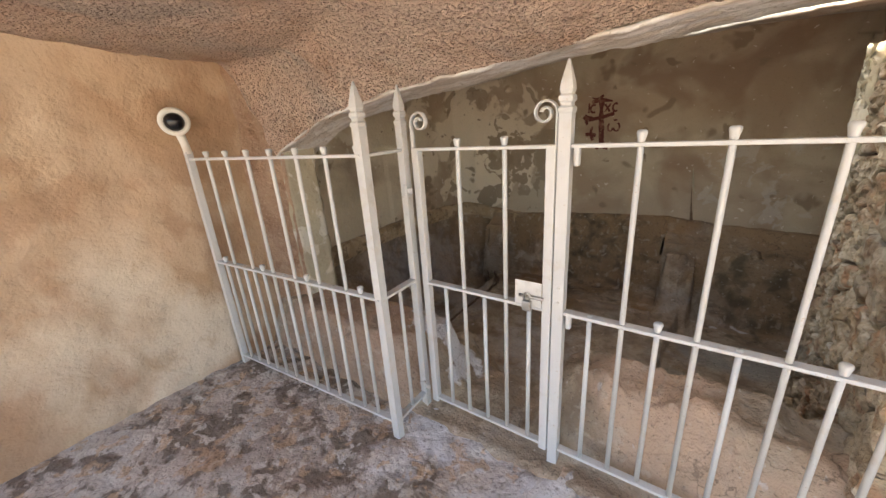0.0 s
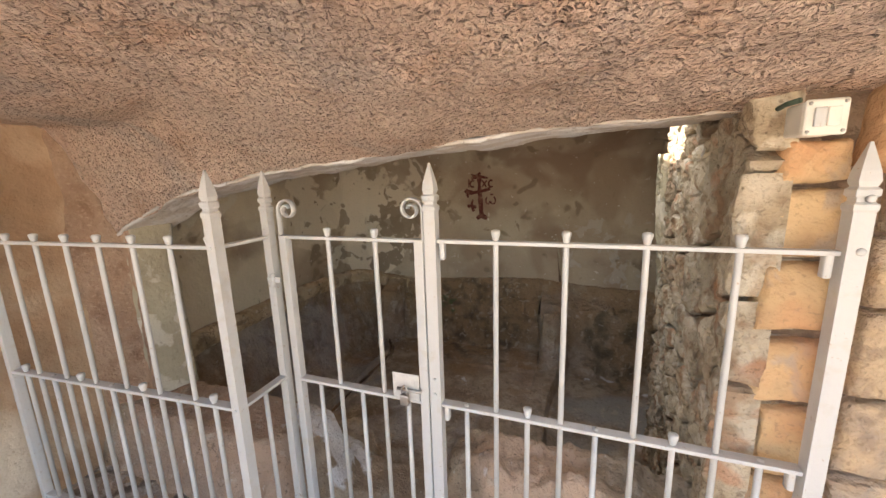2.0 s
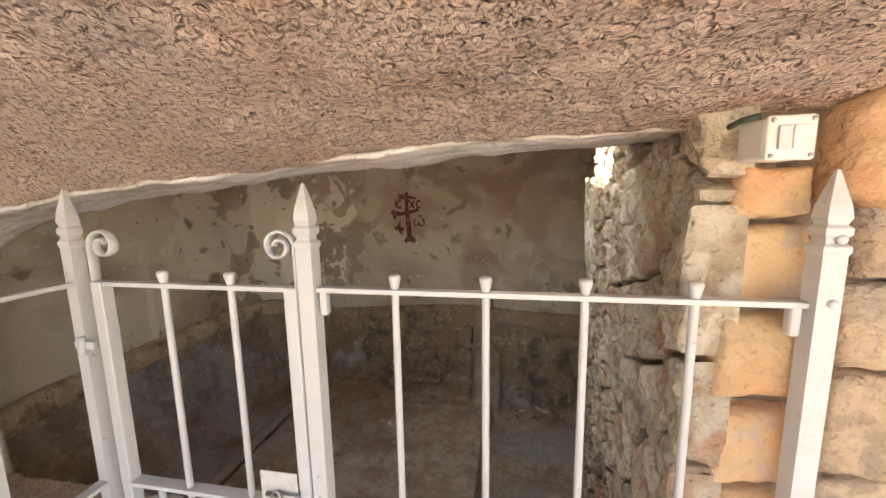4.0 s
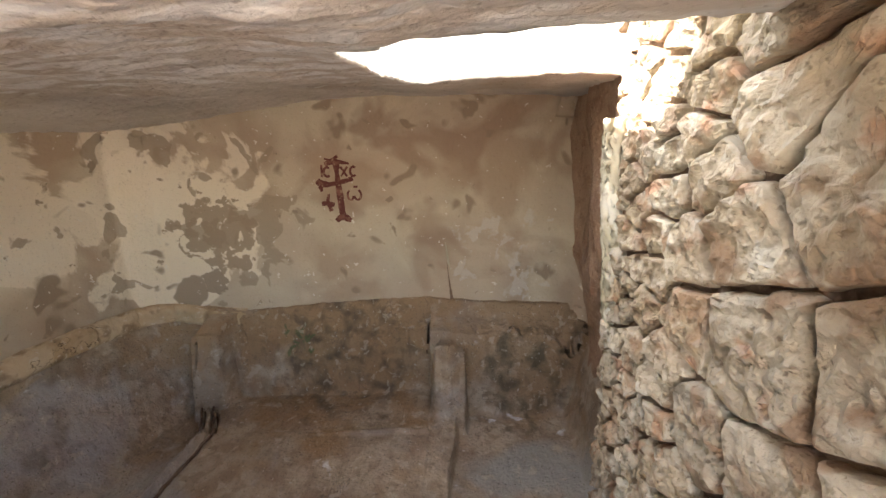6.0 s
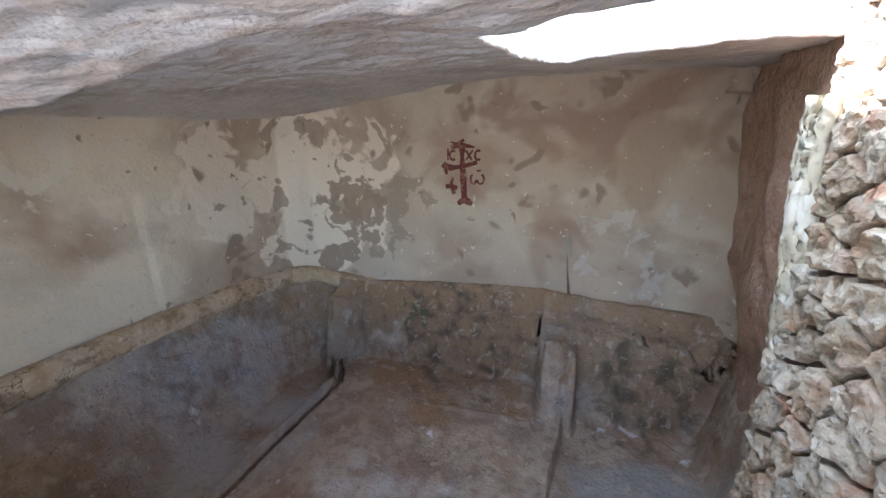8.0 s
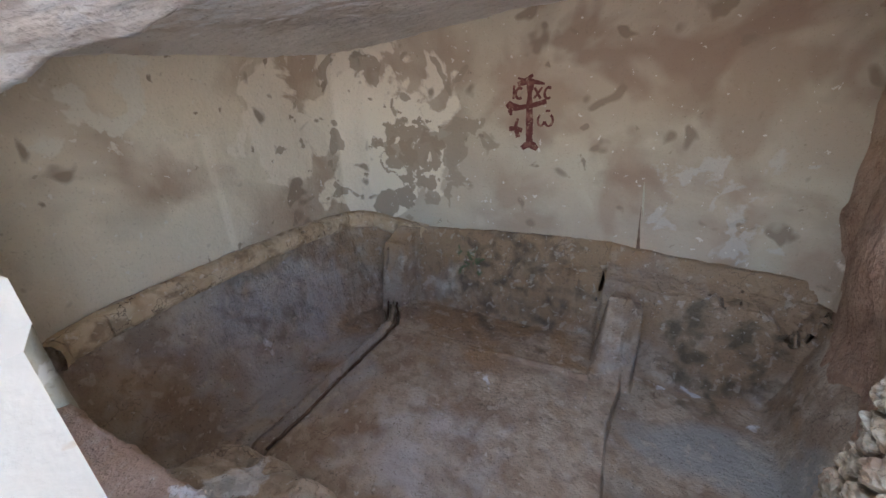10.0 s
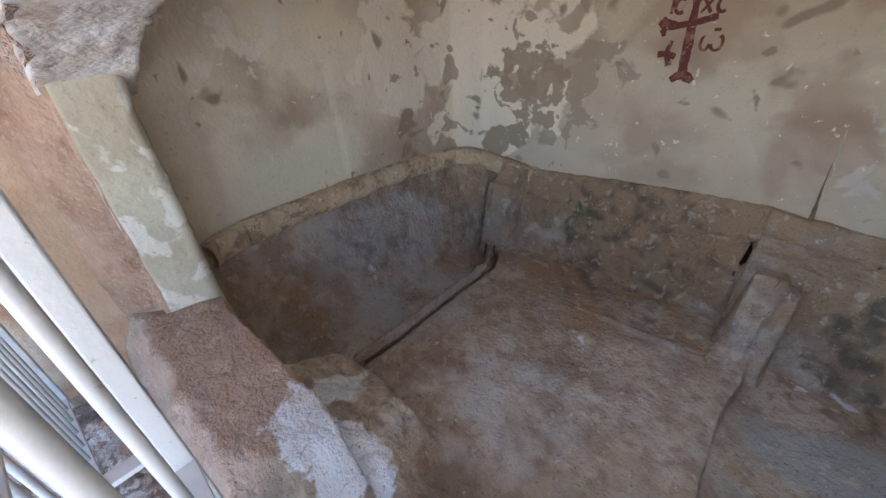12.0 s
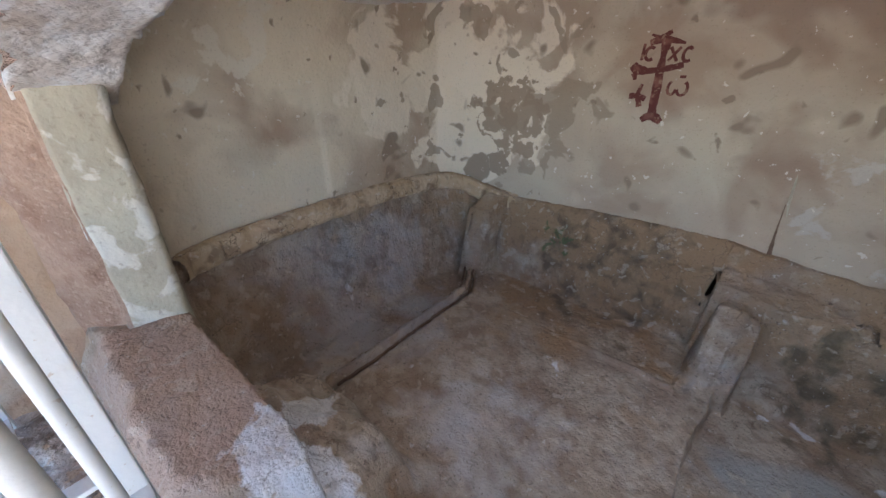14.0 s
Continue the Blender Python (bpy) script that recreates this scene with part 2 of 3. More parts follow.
M_DOME = material("cream_plastic", (0.74, 0.72, 0.66), [(20, 3, 0.5, 0.7, (0.62, 0.58, 0.5), 0.5)], (), rough=0.45)
M_GREEN = material("green_conduit", (0.06, 0.10, 0.07), [(20, 3, 0.5, 0.7, (0.2, 0.2, 0.14), 0.5)], (), rough=0.5)
M_RED = material("dark_red_paint", (0.115, 0.028, 0.022), [(14, 5, 0.5, 0.62, (0.24, 0.11, 0.08), 0.7), (40, 4, 0.58, 0.66, (0.32, 0.22, 0.15), 0.7)], (), rough=0.85)
M_EARTH = material("dry_earth", (0.62, 0.53, 0.41), [(0.6, 5, 0.42, 0.6, (0.68, 0.59, 0.47), 0.9), (4, 5, 0.5, 0.66, (0.48, 0.39, 0.28), 0.7)], [(8, 0.04, "noise")])


# ---- building blocks ----
def fbm(x, y, z, scale=1.0, octaves=4):
    return noise.fractal(Vector((x * scale, y * scale, z * scale)), 1.0, 2.0, octaves)


def step(a, b, v):
    s = min(1.0, max(0.0, (v - a) / (b - a)))
    return s * s * (3 - 2 * s)


def mesh_object(name, verts, faces, mat, parent=None, smooth=True):
    me = bpy.data.meshes.new(name)
    me.from_pydata(verts, [], faces)
    me.materials.append(mat)
    me.polygons.foreach_set("use_smooth", [smooth] * len(me.polygons))
    me.update()
    ob = new(name, me)
    if parent:
        ob.parent = parent
    return ob


def sheet(name, us, vs, place, mat, keep=None, thick=0.0, parent=None):
    verts = [place(u, v) for v in vs for u in us]
    w = len(us)
    faces = []
    for j in range(len(vs) - 1):
        for i in range(w - 1):
            if keep is None or keep((us[i] + us[i + 1]) / 2, (vs[j] + vs[j + 1]) / 2):
                faces.append((j * w + i, j * w + i + 1, (j + 1) * w + i + 1, (j + 1) * w + i))
    ob = mesh_object(name, verts, faces, mat, parent)
    if thick:
        s = ob.modifiers.new("thickness", "SOLIDIFY")
        s.thickness, s.offset = thick, -1
    return ob


def steps(a, b, d):
    n = max(2, int(round(abs(b - a) / d)) + 1)
    return [a + (b - a) * i / (n - 1) for i in range(n)]


def part(name, bm, mat, parent=None, label=""):
    me = bpy.data.meshes.new(name)
    bm.to_mesh(me)
    bm.free()
    me.materials.append(mat)
    ob = new(name, me)
    if parent:
        ob.parent = parent
    if label:
        tagged(ob, label)
    return ob


def smooth_all(bm):
    for f in bm.faces:
        f.smooth = True


def box_bm(x0, x1, y0, y1, z0, z1, bevel=0.003):
    bm = bmesh.new()
    bmesh.ops.create_cube(bm, size=1)
    for v in bm.verts:
        v.co = Vector(((x0 + x1) / 2 + v.co.x * (x1 - x0), (y0 + y1) / 2 + v.co.y * (y1 - y0), (z0 + z1) / 2 + v.co.z * (z1 - z0)))
    if bevel:
        bmesh.ops.bevel(bm, geom=bm.edges[:], offset=bevel, segments=2, affect="EDGES", profile=0.5)
    return bm


def bar_bm(a, b, width, height, bevel=0.003):
    """A flat bar from a to b."""
    a, b = Vector(a), Vector(b)
    bm = box_bm(-0.5 * (b - a).length, 0.5 * (b - a).length, -width / 2, width / 2, -height / 2, height / 2, bevel)
    d = (b - a).normalized()
    side = Vector((0, 0, 1)).cross(d)
    side = side.normalized() if side.length > 1e-4 else Vector((0, 1, 0))
    up = d.cross(side)
    m = Matrix((d, side, up)).transposed().to_4x4()
    m.translation = (a + b) / 2
    bmesh.ops.transform(bm, matrix=m, verts=bm.verts)
    return bm


def lathe_bm(profile, segments=14, square=False):
    """profile: (radius, z) from the foot to the top."""
    bm = bmesh.new()
    k = 4 if square else segments
    rings = []
    for r, z in profile:
        ring = []
        for i in range(k):
            a = 2 * math.pi * (i + (0.5 if square else 0)) / k
            q = r * (math.sqrt(2) if square else 1)
            ring.append(bm.verts.new((q * math.cos(a), q * math.sin(a), z)))
        rings.append(ring)
    for lo, hi in zip(rings, rings[1:]):
        for i in range(k):
            bm.faces.new((lo[i], lo[(i + 1) % k], hi[(i + 1) % k], hi[i]))
    bm.faces.new(rings[0][::-1])
    bm.faces.new(rings[-1])
    if not square:
        smooth_all(bm)
    return bm


def moved(bm, m):
    bmesh.ops.transform(bm, matrix=m, verts=bm.verts)
    return bm


def tube_bm(points, radius, flat=1.0, segments=8):
    """A bent rod through points; flat squeezes it along y."""
    bm = bmesh.new()
    pts = [Vector(p) for p in points]
    rings = []
    for i, p in enumerate(pts):
        d = (pts[min(i + 1, len(pts) - 1)] - pts[max(i - 1, 0)]).normalized()
        side = Vector((0, 1, 0))
        if abs(d.dot(side)) > 0.95:
            side = Vector((1, 0, 0))
        up = d.cross(side).normalized()
        side = up.cross(d)
        rings.append([bm.verts.new(p + up * radius * math.cos(2 * math.pi * k / segments) + side * radius * flat * math.sin(2 * math.pi * k / segments)) for k in range(segments)])
    for lo, hi in zip(rings, rings[1:]):
        for i in range(segments):
            bm.faces.new((lo[i], lo[(i + 1) % segments], hi[(i + 1) % segments], hi[i]))
    bm.faces.new(rings[0][::-1])
    bm.faces.new(rings[-1])
    bmesh.ops.recalc_face_normals(bm, faces=bm.faces)
    smooth_all(bm)
    return bm


def clip(poly, px, py, nx, ny):
    out = []
    for i, a in enumerate(poly):
        b = poly[(i + 1) % len(poly)]
        da, db = (a[0] - px) * nx + (a[1] - py) * ny, (b[0] - px) * nx + (b[1] - py) * ny
        if da <= 0:
            out.append(a)
        if da * db < 0:
            t = da / (da - db)
            out.append((a[0] + (b[0] - a[0]) * t, a[1] + (b[1] - a[1]) * t))
    return out


def cells(seeds, bounds, gap):
    """Irregular stone outlines round the seeds, inside bounds, with joints between."""
    u0, u1, v0, v1 = bounds
    result = []
    for i, s in enumerate(seeds):
        poly = [(u0, v0), (u1, v0), (u1, v1), (u0, v1)]
        for j, q in enumerate(seeds):
            if i != j and poly:
                dx, dy = q[0] - s[0], (q[1] - s[1])
                d = math.hypot(dx, dy)
                g = gap / 2
                poly = clip(poly, (s[0] + q[0]) / 2 - dx / d * g, (s[1] + q[1]) / 2 - dy / d * g, dx / d, dy / d)
        if len(poly) > 2:
            result.append(poly)
    return result


def stone(poly, place, proud, rough, mat, parent, name="stone", count=22, seed=0.0, edge=0.16, inner=(0.45, 0.2), craggy=False):
    """One stone: the outline, set back at its edge and swelling to its face; place maps (u, v, depth) into the world."""
    total = sum(math.dist(poly[i], poly[(i + 1) % len(poly)]) for i in range(len(poly)))
    ring = []
    for k in range(count):
        d = total * k / count
        for i in range(len(poly)):
            a, b = poly[i], poly[(i + 1) % len(poly)]
            seg = math.dist(a, b)
            if d <= seg or i == len(poly) - 1:
                t = min(1, d / max(seg, 1e-6))
                ring.append((a[0] + (b[0] - a[0]) * t, a[1] + (b[1] - a[1]) * t))
                break
            d -= seg
    cu, cv = sum(p[0] for p in ring) / count, sum(p[1] for p in ring) / count
    size = math.sqrt(max(1e-6, total * total / 16))
    verts, faces = [], []
    rings = [(1.0, -0.05), (0.985, proud * 0.45), (1 - edge * 0.6, proud * 0.85), (1 - edge * 1.7, proud)] + [(q, proud * 1.03) for q in inner]
    tilt_u, tilt_v = (noise.noise((seed, 0.3, 1)) * 0.12, noise.noise((seed, 5.3, 2)) * 0.12)
    for j, (f, d) in enumerate(rings):
        for p in ring:
            u, v = cu + (p[0] - cu) * f, cv + (p[1] - cv) * f
            r = fbm(u + seed, v, seed, 9, 3) * rough + fbm(u, v + seed, seed, 30, 3) * rough * 0.45
            if craggy:
                r -= abs(fbm(u * 1.6, v + seed, seed, 13, 3)) * rough * 1.1
            w = fbm(u, v, seed + 9, 14, 2) * 0.008 if j else 0
            depth = d + (r + (u - cu) * tilt_u + (v - cv) * tilt_v if j > 1 else 0)
            verts.append(place(u + w, v + w, depth))
    verts.append(place(cu, cv, proud * 1.05 + fbm(cu + seed, cv, seed, 9, 3) * rough))
    for j in range(len(rings) - 1):
        for i in range(count):
            k = (i + 1) % count
            faces.append((j * count + i, j * count + k, (j + 1) * count + k, (j + 1) * count + i))
    o = (len(rings) - 1) * count
    for i in range(count):
        faces.append((o + i, o + (i + 1) % count, len(verts) - 1))
    return mesh_object(name, verts, faces, mat, parent, not craggy)


# ---- outer floor and ground ----
def floor_z(x, y):
    z = 0.018 * fbm(x, y, 0, 3.0, 4) + 0.012 * fbm(x, y, 4, 11, 4)
    return z - 0.012 + 0.03 * step(-1.2, -2.0, x)


tagged(sheet("floor", steps(-2.2, 2.9, 0.025), steps(-3.0, 0.06, 0.025), lambda x, y: (x, y, floor_z(x, y) - 0.03 * step(-0.02, 0.05, y)), M_FLOOR, thick=0.1),
       "worn uneven grey and brown bedrock floor", "floor", kind="structure")
tagged(sheet("ground", [-300, -60, -15, -6, -3, 0, 2.88, 4, 6, 15, 60, 300], [-300, -60, -15, -6, -4, -2.98, -1.5, 0.28],
             lambda x, y: (x, y, -0.03 - 0.02 * abs(fbm(x, y, 2, 0.4))), M_EARTH, keep=lambda x, y: y < -2.98 or x > 2.88),
       "dry stony earth in the sun before the cave", "ground", kind="structure")


# ---- carved tomb floor with benches and burial troughs ----
def table(rows, v):
    """Straight runs between (v, value) rows."""
    for a, b in zip(rows, rows[1:]):
        if v <= b[0]:
            return a[1] + (b[1] - a[1]) * max(0.0, (v - a[0]) / (b[0] - a[0]))
    return rows[-1][1]


WEST_LINE = [(0.3, -1.95), (0.42, -2.0), (0.62, -2.07), (1.1, -2.11), (1.7, -2.12), (2.15, -2.10), (2.42, -2.03), (2.56, -1.9), (2.65, -1.8)]
BAND_TOP = [(-2.0, 0.42), (-1.28, 0.35), (-0.54, 0.40), (0.09, 0.43), (0.48, 0.385), (1.2, 0.36)]
# distance from the wall, then height: the hollowed side of the western trough, its end, and the two eastern backs
SIDE = [(-0.1, 0.46), (0.015, 0.44), (0.03, 0.40), (0.034, 0.30), (0.040, 0.24), (0.075, 0.18), (0.15, -0.02), (0.25, -0.27), (0.37, -0.43), (0.5, -0.49), (0.9, -0.52)]
END = [(-0.1, 0.0), (0.025, 0.0), (0.05, -0.09), (0.08, -0.32), (0.115, -0.55), (0.15, -0.72), (0.2, -0.78), (0.9, -0.79)]
BACK = [(-0.1, 0.0), (0.025, 0.0), (0.04, -0.07), (0.055, -0.2), (0.085, -0.24), (0.10, -0.42), (0.125, -0.66), (0.15, -0.73), (0.9, -0.735)]
SHELF = [(-0.1, 0.0), (0.025, 0.0), (0.05, -0.12), (0.13, -0.17), (0.19, -0.19), (0.205, -0.24), (0.225, -0.50), (0.26, -0.70), (0.30, -0.80), (0.9, -0.81)]


def ridge_x(y):
    return -1.375 - 0.52 * max(0.0, y - 2.02) + 0.014 * fbm(0, y, 3, 4, 3)


def carved_z(x, y):
    wob = 0.016 * fbm(x, y, 1, 3.5, 4)
    rx = ridge_x(y)
    top = table(BAND_TOP, x)
    d = 2.645 - y + wob
    if x < rx:
        # burial trough beside the west wall
        z = max(table(SIDE, x - table(WEST_LINE, y) + wob * 1.2), top + table(END, d + 0.09 * step(-1.80, -1.66, x)))
        z += 0.02 * fbm(x, y, 5, 2.2, 3)
    elif x < 0.135:
        # middle slab and the recess before the back wall
        z = -0.28 - 0.045 * step(2.025, 2.045, y) + 0.03 * step(0.03, 0.008, abs(y - 2.02)) * step(-0.6, -0.3, x)
        z = max(z, top + table(BACK, d + 0.03 * step(-0.25, 0.1, x) - 0.03 * step(-0.9, -1.3, x)))
        z += 0.010 * fbm(x, y, 7, 2, 3)
    else:
        # eastern trough behind a broken sill
        edge = 0.265 + 0.14 * max(0.0, y - 1.75) + wob * 0.6
        e = step(edge, edge + 0.035, x)
        z = -0.285 - 0.17 * e
        z = max(z, top + table(SHELF, d) - 0.16 * step(0.98, 1.2, x) * step(0.06, 0.12, d))
        z = max(z, -0.42 + 0.6 * step(1.12, 1.32, x + wob + 0.12 * (2.4 - y)))
    # low rib and the two cracks along the edge of the western trough
    along_rib = step(2.46, 2.40, y) * step(0.72, 0.80, y)
    rib = x - rx
    z += along_rib * 0.03 * step(0.045, 0.02, abs(rib - 0.012))
    z -= along_rib * 0.11 * step(0.030, 0.012, abs(rib - 0.058 - 0.010 * fbm(0, y, 9, 12)))
    z -= along_rib * 0.12 * step(0.036, 0.014, abs(rib + 0.034 - 0.010 * fbm(0, y, 19, 12)))
    # stone partitions left standing between the troughs
    cut = step(0.02, 0.0, abs(x + 1.485 - 0.35 * (y - 2.5)) - 0.095 + 0.014 * fbm(x, y, 5, 7)) * step(2.28, 2.40, y + wob)
    z = max(z, -0.5 + cut * (0.74 + 0.10 * step(2.42, 2.56, y)))
    lean = 0.03 * step(2.2, 2.5, y)
    cut = step(0.135 + lean - 0.03, 0.165 + lean + 0.02, x + wob) * step(0.425, 0.375, x + wob) * step(2.05, 2.30, y + wob * 2 - 0.20 * abs(x - 0.26))
    lump = 0.70 - 0.04 * step(2.2, 2.5, y) - 0.05 * step(0.30, 0.34, x) - 0.06 * step(0.02, 0.006, abs(x - 0.315 + 0.03 * fbm(x, y, 3, 9))) * step(2.3, 2.2, y)
    z = max(z, -0.5 + cut * lump)
    # rock ledge at the entrance with a lower broken block before it
    front = 0.35 + 0.025 * fbm(x, 0, 0, 4)
    if x < -0.3:
        block = 0.37 - 0.10 * step(0.36, 0.64, y) + 0.05 * fbm(x, y, 21, 6, 4)
        block *= step(-1.36, -1.27, x + wob) * step(0.78, 0.62, y + 0.08 * step(-1.15, -1.36, x) + wob * 1.5)
        ledge = max(-0.28 + block, -0.28 + 0.58 * step(front + 0.02, front - 0.02, y))
        w = step(-0.50, -0.74, x + 0.04 * fbm(x, y, 2, 5) + 0.12 * step(0.2, 0.0, y))
        low = -0.28 + 0.28 * step(0.62, 0.40, y)
        near = ledge * w + low * (1 - w)
        near = near * step(-0.10, 0.03, y + 0.03 * fbm(x, y, 31, 6)) - 0.04 * step(-0.07, -0.11, y)
        z = (max(z, near) if near > -0.272 else z) if y > 0.3 else near
    else:
        low = -0.28 + 0.28 * step(0.62, 0.40, y) - 0.04 * step(-0.07, -0.11, y)
        hump = step(-0.15, -0.02, x + 0.04 * fbm(x, y, 12, 5)) * step(0.0, 0.20, y + 0.03 * fbm(x, y, 3, 6)) * step(0.62, 0.36, y)
        low += hump * (0.31 + 0.03 * math.sin(3 * x) + 0.05 * fbm(x, y, 17, 5, 4) + 0.022 * fbm(x, y, 40, 17, 3)) * (1 - 0.15 * step(0.5, 0.95, x))
        z = (max(z, low) if low > -0.272 else z) if y > 0.3 else low
    return z


def carved(x, y):
    """Rough the carved surface in all three directions, most on the broken back faces."""
    z = carved_z(x, y)
    rough = 0.35 + 1.9 * step(2.44, 2.5, y) * step(-1.45, -1.3, x) * step(-0.36, -0.2, z) * step(0.34, 0.16, z) + 0.6 * step(2.3, 2.38, y) * step(0.45, 0.5, x) * step(0.34, 0.16, z) + 0.3 * step(0.9, 0.6, y)
    a = 0.020 * fbm(x, y, z, 8, 4) + 0.010 * abs(fbm(x, y, z * 1.6, 21, 4))
    b = 0.020 * fbm(y, z, x, 8, 4)
    quiet = step(0.02, 0.07, y + 0.16)
    return (x + 0.35 * b * quiet, y - rough * a * quiet, z + 0.5 * rough * b + 0.006 * fbm(x, y, 8, 12, 4))


def runs(*rows):
    """Joined runs of (start, end, spacing)."""
    out = []
    for a, b, d in rows:
        out += steps(a, b, d)[1 if out else 0:]
    return out


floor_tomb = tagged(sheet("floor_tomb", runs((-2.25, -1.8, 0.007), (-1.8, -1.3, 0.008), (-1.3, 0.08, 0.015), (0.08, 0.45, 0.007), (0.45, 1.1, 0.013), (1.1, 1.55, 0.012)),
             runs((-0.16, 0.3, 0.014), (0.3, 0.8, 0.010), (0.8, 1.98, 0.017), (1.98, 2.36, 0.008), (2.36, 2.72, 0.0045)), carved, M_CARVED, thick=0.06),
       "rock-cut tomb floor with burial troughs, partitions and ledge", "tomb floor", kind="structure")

# dark strips added in the two cracks beside the rib to paint their shade
for side, layer, level in ((0.058, 9, -0.305), (-0.034, 19, -0.315)):
    sheet("crack", steps(0.80, 2.36, 0.015), [-1, 0, 1],
          lambda y, v: (ridge_x(y) + side + 0.010 * fbm(0, y, layer, 12) + v * (0.010 + 0.005 * fbm(y, v, layer, 9)), y, level - 0.006 * (1 - abs(v)) + 0.004 * fbm(y, v, 2, 14)), M_MORTAR_SHADE, thick=0.02, parent=floor_tomb)

# ---- plastered tomb walls: one sweep in plan ----
PLAN = [(-1.88, 0.30), (-2.0, 0.42), (-2.07, 0.62), (-2.11, 1.1), (-2.12, 1.7), (-2.10, 2.15), (-2.02, 2.42), (-1.84, 2.58), (-1.6, 2.63), (-1.2, 2.645), (0, 2.645),
        (0.9, 2.645), (1.12, 2.64), (1.24, 2.60), (1.30, 2.50)]


def plan_at(line, s):
    for a, b in zip(line, line[1:]):
        d = math.dist(a, b)
        if s <= d or b is line[-1]:
            t = s / d
            return Vector((a[0] + (b[0] - a[0]) * t, a[1] + (b[1] - a[1]) * t)), Vector((b[1] - a[1], a[0] - b[0])).normalized()
        s -= d


def plan_length(line):
    return sum(math.dist(a, b) for a, b in zip(line, line[1:]))


def plaster_depth(x, y, z):
    d = 0.012 * fbm(x, y, z, 1.6, 3) + 0.003 * fbm(x, y, z, 8, 3)
    if y > 2.5:
        d -= 0.014 * step(0.262 + (0.82 - z) * 0.07, 0.282 + (0.82 - z) * 0.07, x) * step(0.86, 0.80, z)
    else:
        d -= 0.020 * step(1.42, 1.40, y + 0.02 * fbm(y, z, 0, 4)) * step(1.15, 1.12, z + 0.03 * fbm(y, z, 3, 3) - 0.1 * (y - 1.0))
    cove = step(1.35, 1.95, z)
    return d + 0.22 * cove * cove


def tomb_wall(s, z):
    p, n = plan_at(PLAN, s)
    q = p + n * plaster_depth(p.x, p.y, z)
    return (q.x, q.y, z)


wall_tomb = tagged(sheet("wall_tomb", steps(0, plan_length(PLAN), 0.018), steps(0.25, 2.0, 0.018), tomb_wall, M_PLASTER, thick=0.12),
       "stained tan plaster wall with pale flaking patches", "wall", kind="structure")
M_BAND = material("ochre_rock_ledge", (0.47, 0.345, 0.21), [(6, 5, 0.45, 0.6, (0.58, 0.46, 0.31), 0.9), (9, 5, 0.52, 0.62, (0.27, 0.19, 0.12), 0.8), (30, 4, 0.6, 0.68, (0.66, 0.58, 0.46), 0.6)],
    [(18, 0.012, "noise"), (60, 0.006, "noise")], cracks=[(6, 0.02, (0.09, 0.06, 0.04), 0.8)])


def rock_band(s, v):
    """Rounded ledge left along the foot of the plaster over the western trough."""
    p, n = plan_at(PLAN, s)
    out, z = table([(0, 0.0), (0.25, 0.035), (0.4, 0.058), (0.75, 0.060), (0.9, 0.045), (1, 0.0)], v), table([(0, 0.452), (0.25, 0.440), (0.4, 0.415), (0.75, 0.335), (0.9, 0.310), (1, 0.300)], v)
    z -= 0.085 * step(2.2, 2.9, s) - 0.012 * fbm(s, v * 0.1, 3, 4, 3)
    q = p + n * (out + 0.014 * fbm(s, v * 0.1, 0, 7, 4) + 0.006 * fbm(s, v * 0.15, 5, 30, 3))
    return (q.x, q.y, z)


tagged(sheet("trim_rock_ledge", steps(0.12, 2.98, 0.010), steps(0, 1, 0.05), rock_band, M_BAND),
       "narrow ochre rock ledge under the plaster", "ledge", kind="structure")
EAST = [(1.22, 2.66), (1.16, 2.2), (1.04, 1.6), (0.95, 1.2)]


def east_wall(s, z):
    p, n = plan_at(EAST, s)
    q = p + n * (0.03 * fbm(p.x, p.y * 2, z * 0.6, 4, 4) - 0.10 * step(0.8, 0.2, z) + 0.05 * step(1.3, 1.8, z) + 0.03 * math.sin(9 * p.y + 2 * z))
    return (q.x, q.y, z)


tagged(sheet("wall_east_rock", steps(0, plan_length(EAST), 0.02), steps(-0.5, 1.95, 0.025), east_wall, M_BROWN, thick=0.12),
       "rough red-brown bedrock wall beside the rubble", "wall", kind="structure")


# ---- ceilings ----
LIP = [(-2.3, 1.10), (-1.85, 1.17), (-1.72, 1.24), (-1.34, 1.39), (-0.9, 1.465), (-0.5, 1.51), (0, 1.55), (0.36, 1.58), (0.88, 1.60), (3.2, 1.66)]


def lip_z(x):
    for a, b in zip(LIP, LIP[1:]):
        if x <= b[0]:
            t = (x - a[0]) / (b[0] - a[0])
            return a[1] + (b[1] - a[1]) * t
    return LIP[-1][1]


def outer_ceiling(x, v):
    # v runs from the lip (0) up the rock face and out to the daylight (1)
    lip = lip_z(x)
    left = step(0.4, -1.5, x)
    run = 0.95 - 0.78 * left
    top = 1.70 + 0.03 * step(-1.0, -2.0, x) + 0.06 * step(0.4, 1.2, x)
    y = 0.12 - 1.93 * v * v * 0.97 - 0.09 * v
    rise = step(0.0, 1.0, (0.12 - y) / run * 0.5 + 0.5) * 2 - 1
    z = lip + (top - lip) * max(0, rise) + 0.10 * max(0, -y - 0.3)
    z += 0.02 * fbm(x, y, 0, 1.8, 3) + 0.007 * fbm(x, y, z, 9, 4) + 0.010 * abs(fbm(x, y, z, 18, 2)) * (0.4 + 0.6 * step(0.2, -0.2, y))
    y += 0.015 * fbm(x, z, 3, 7, 4)
    return (x, y, z + 0.012)


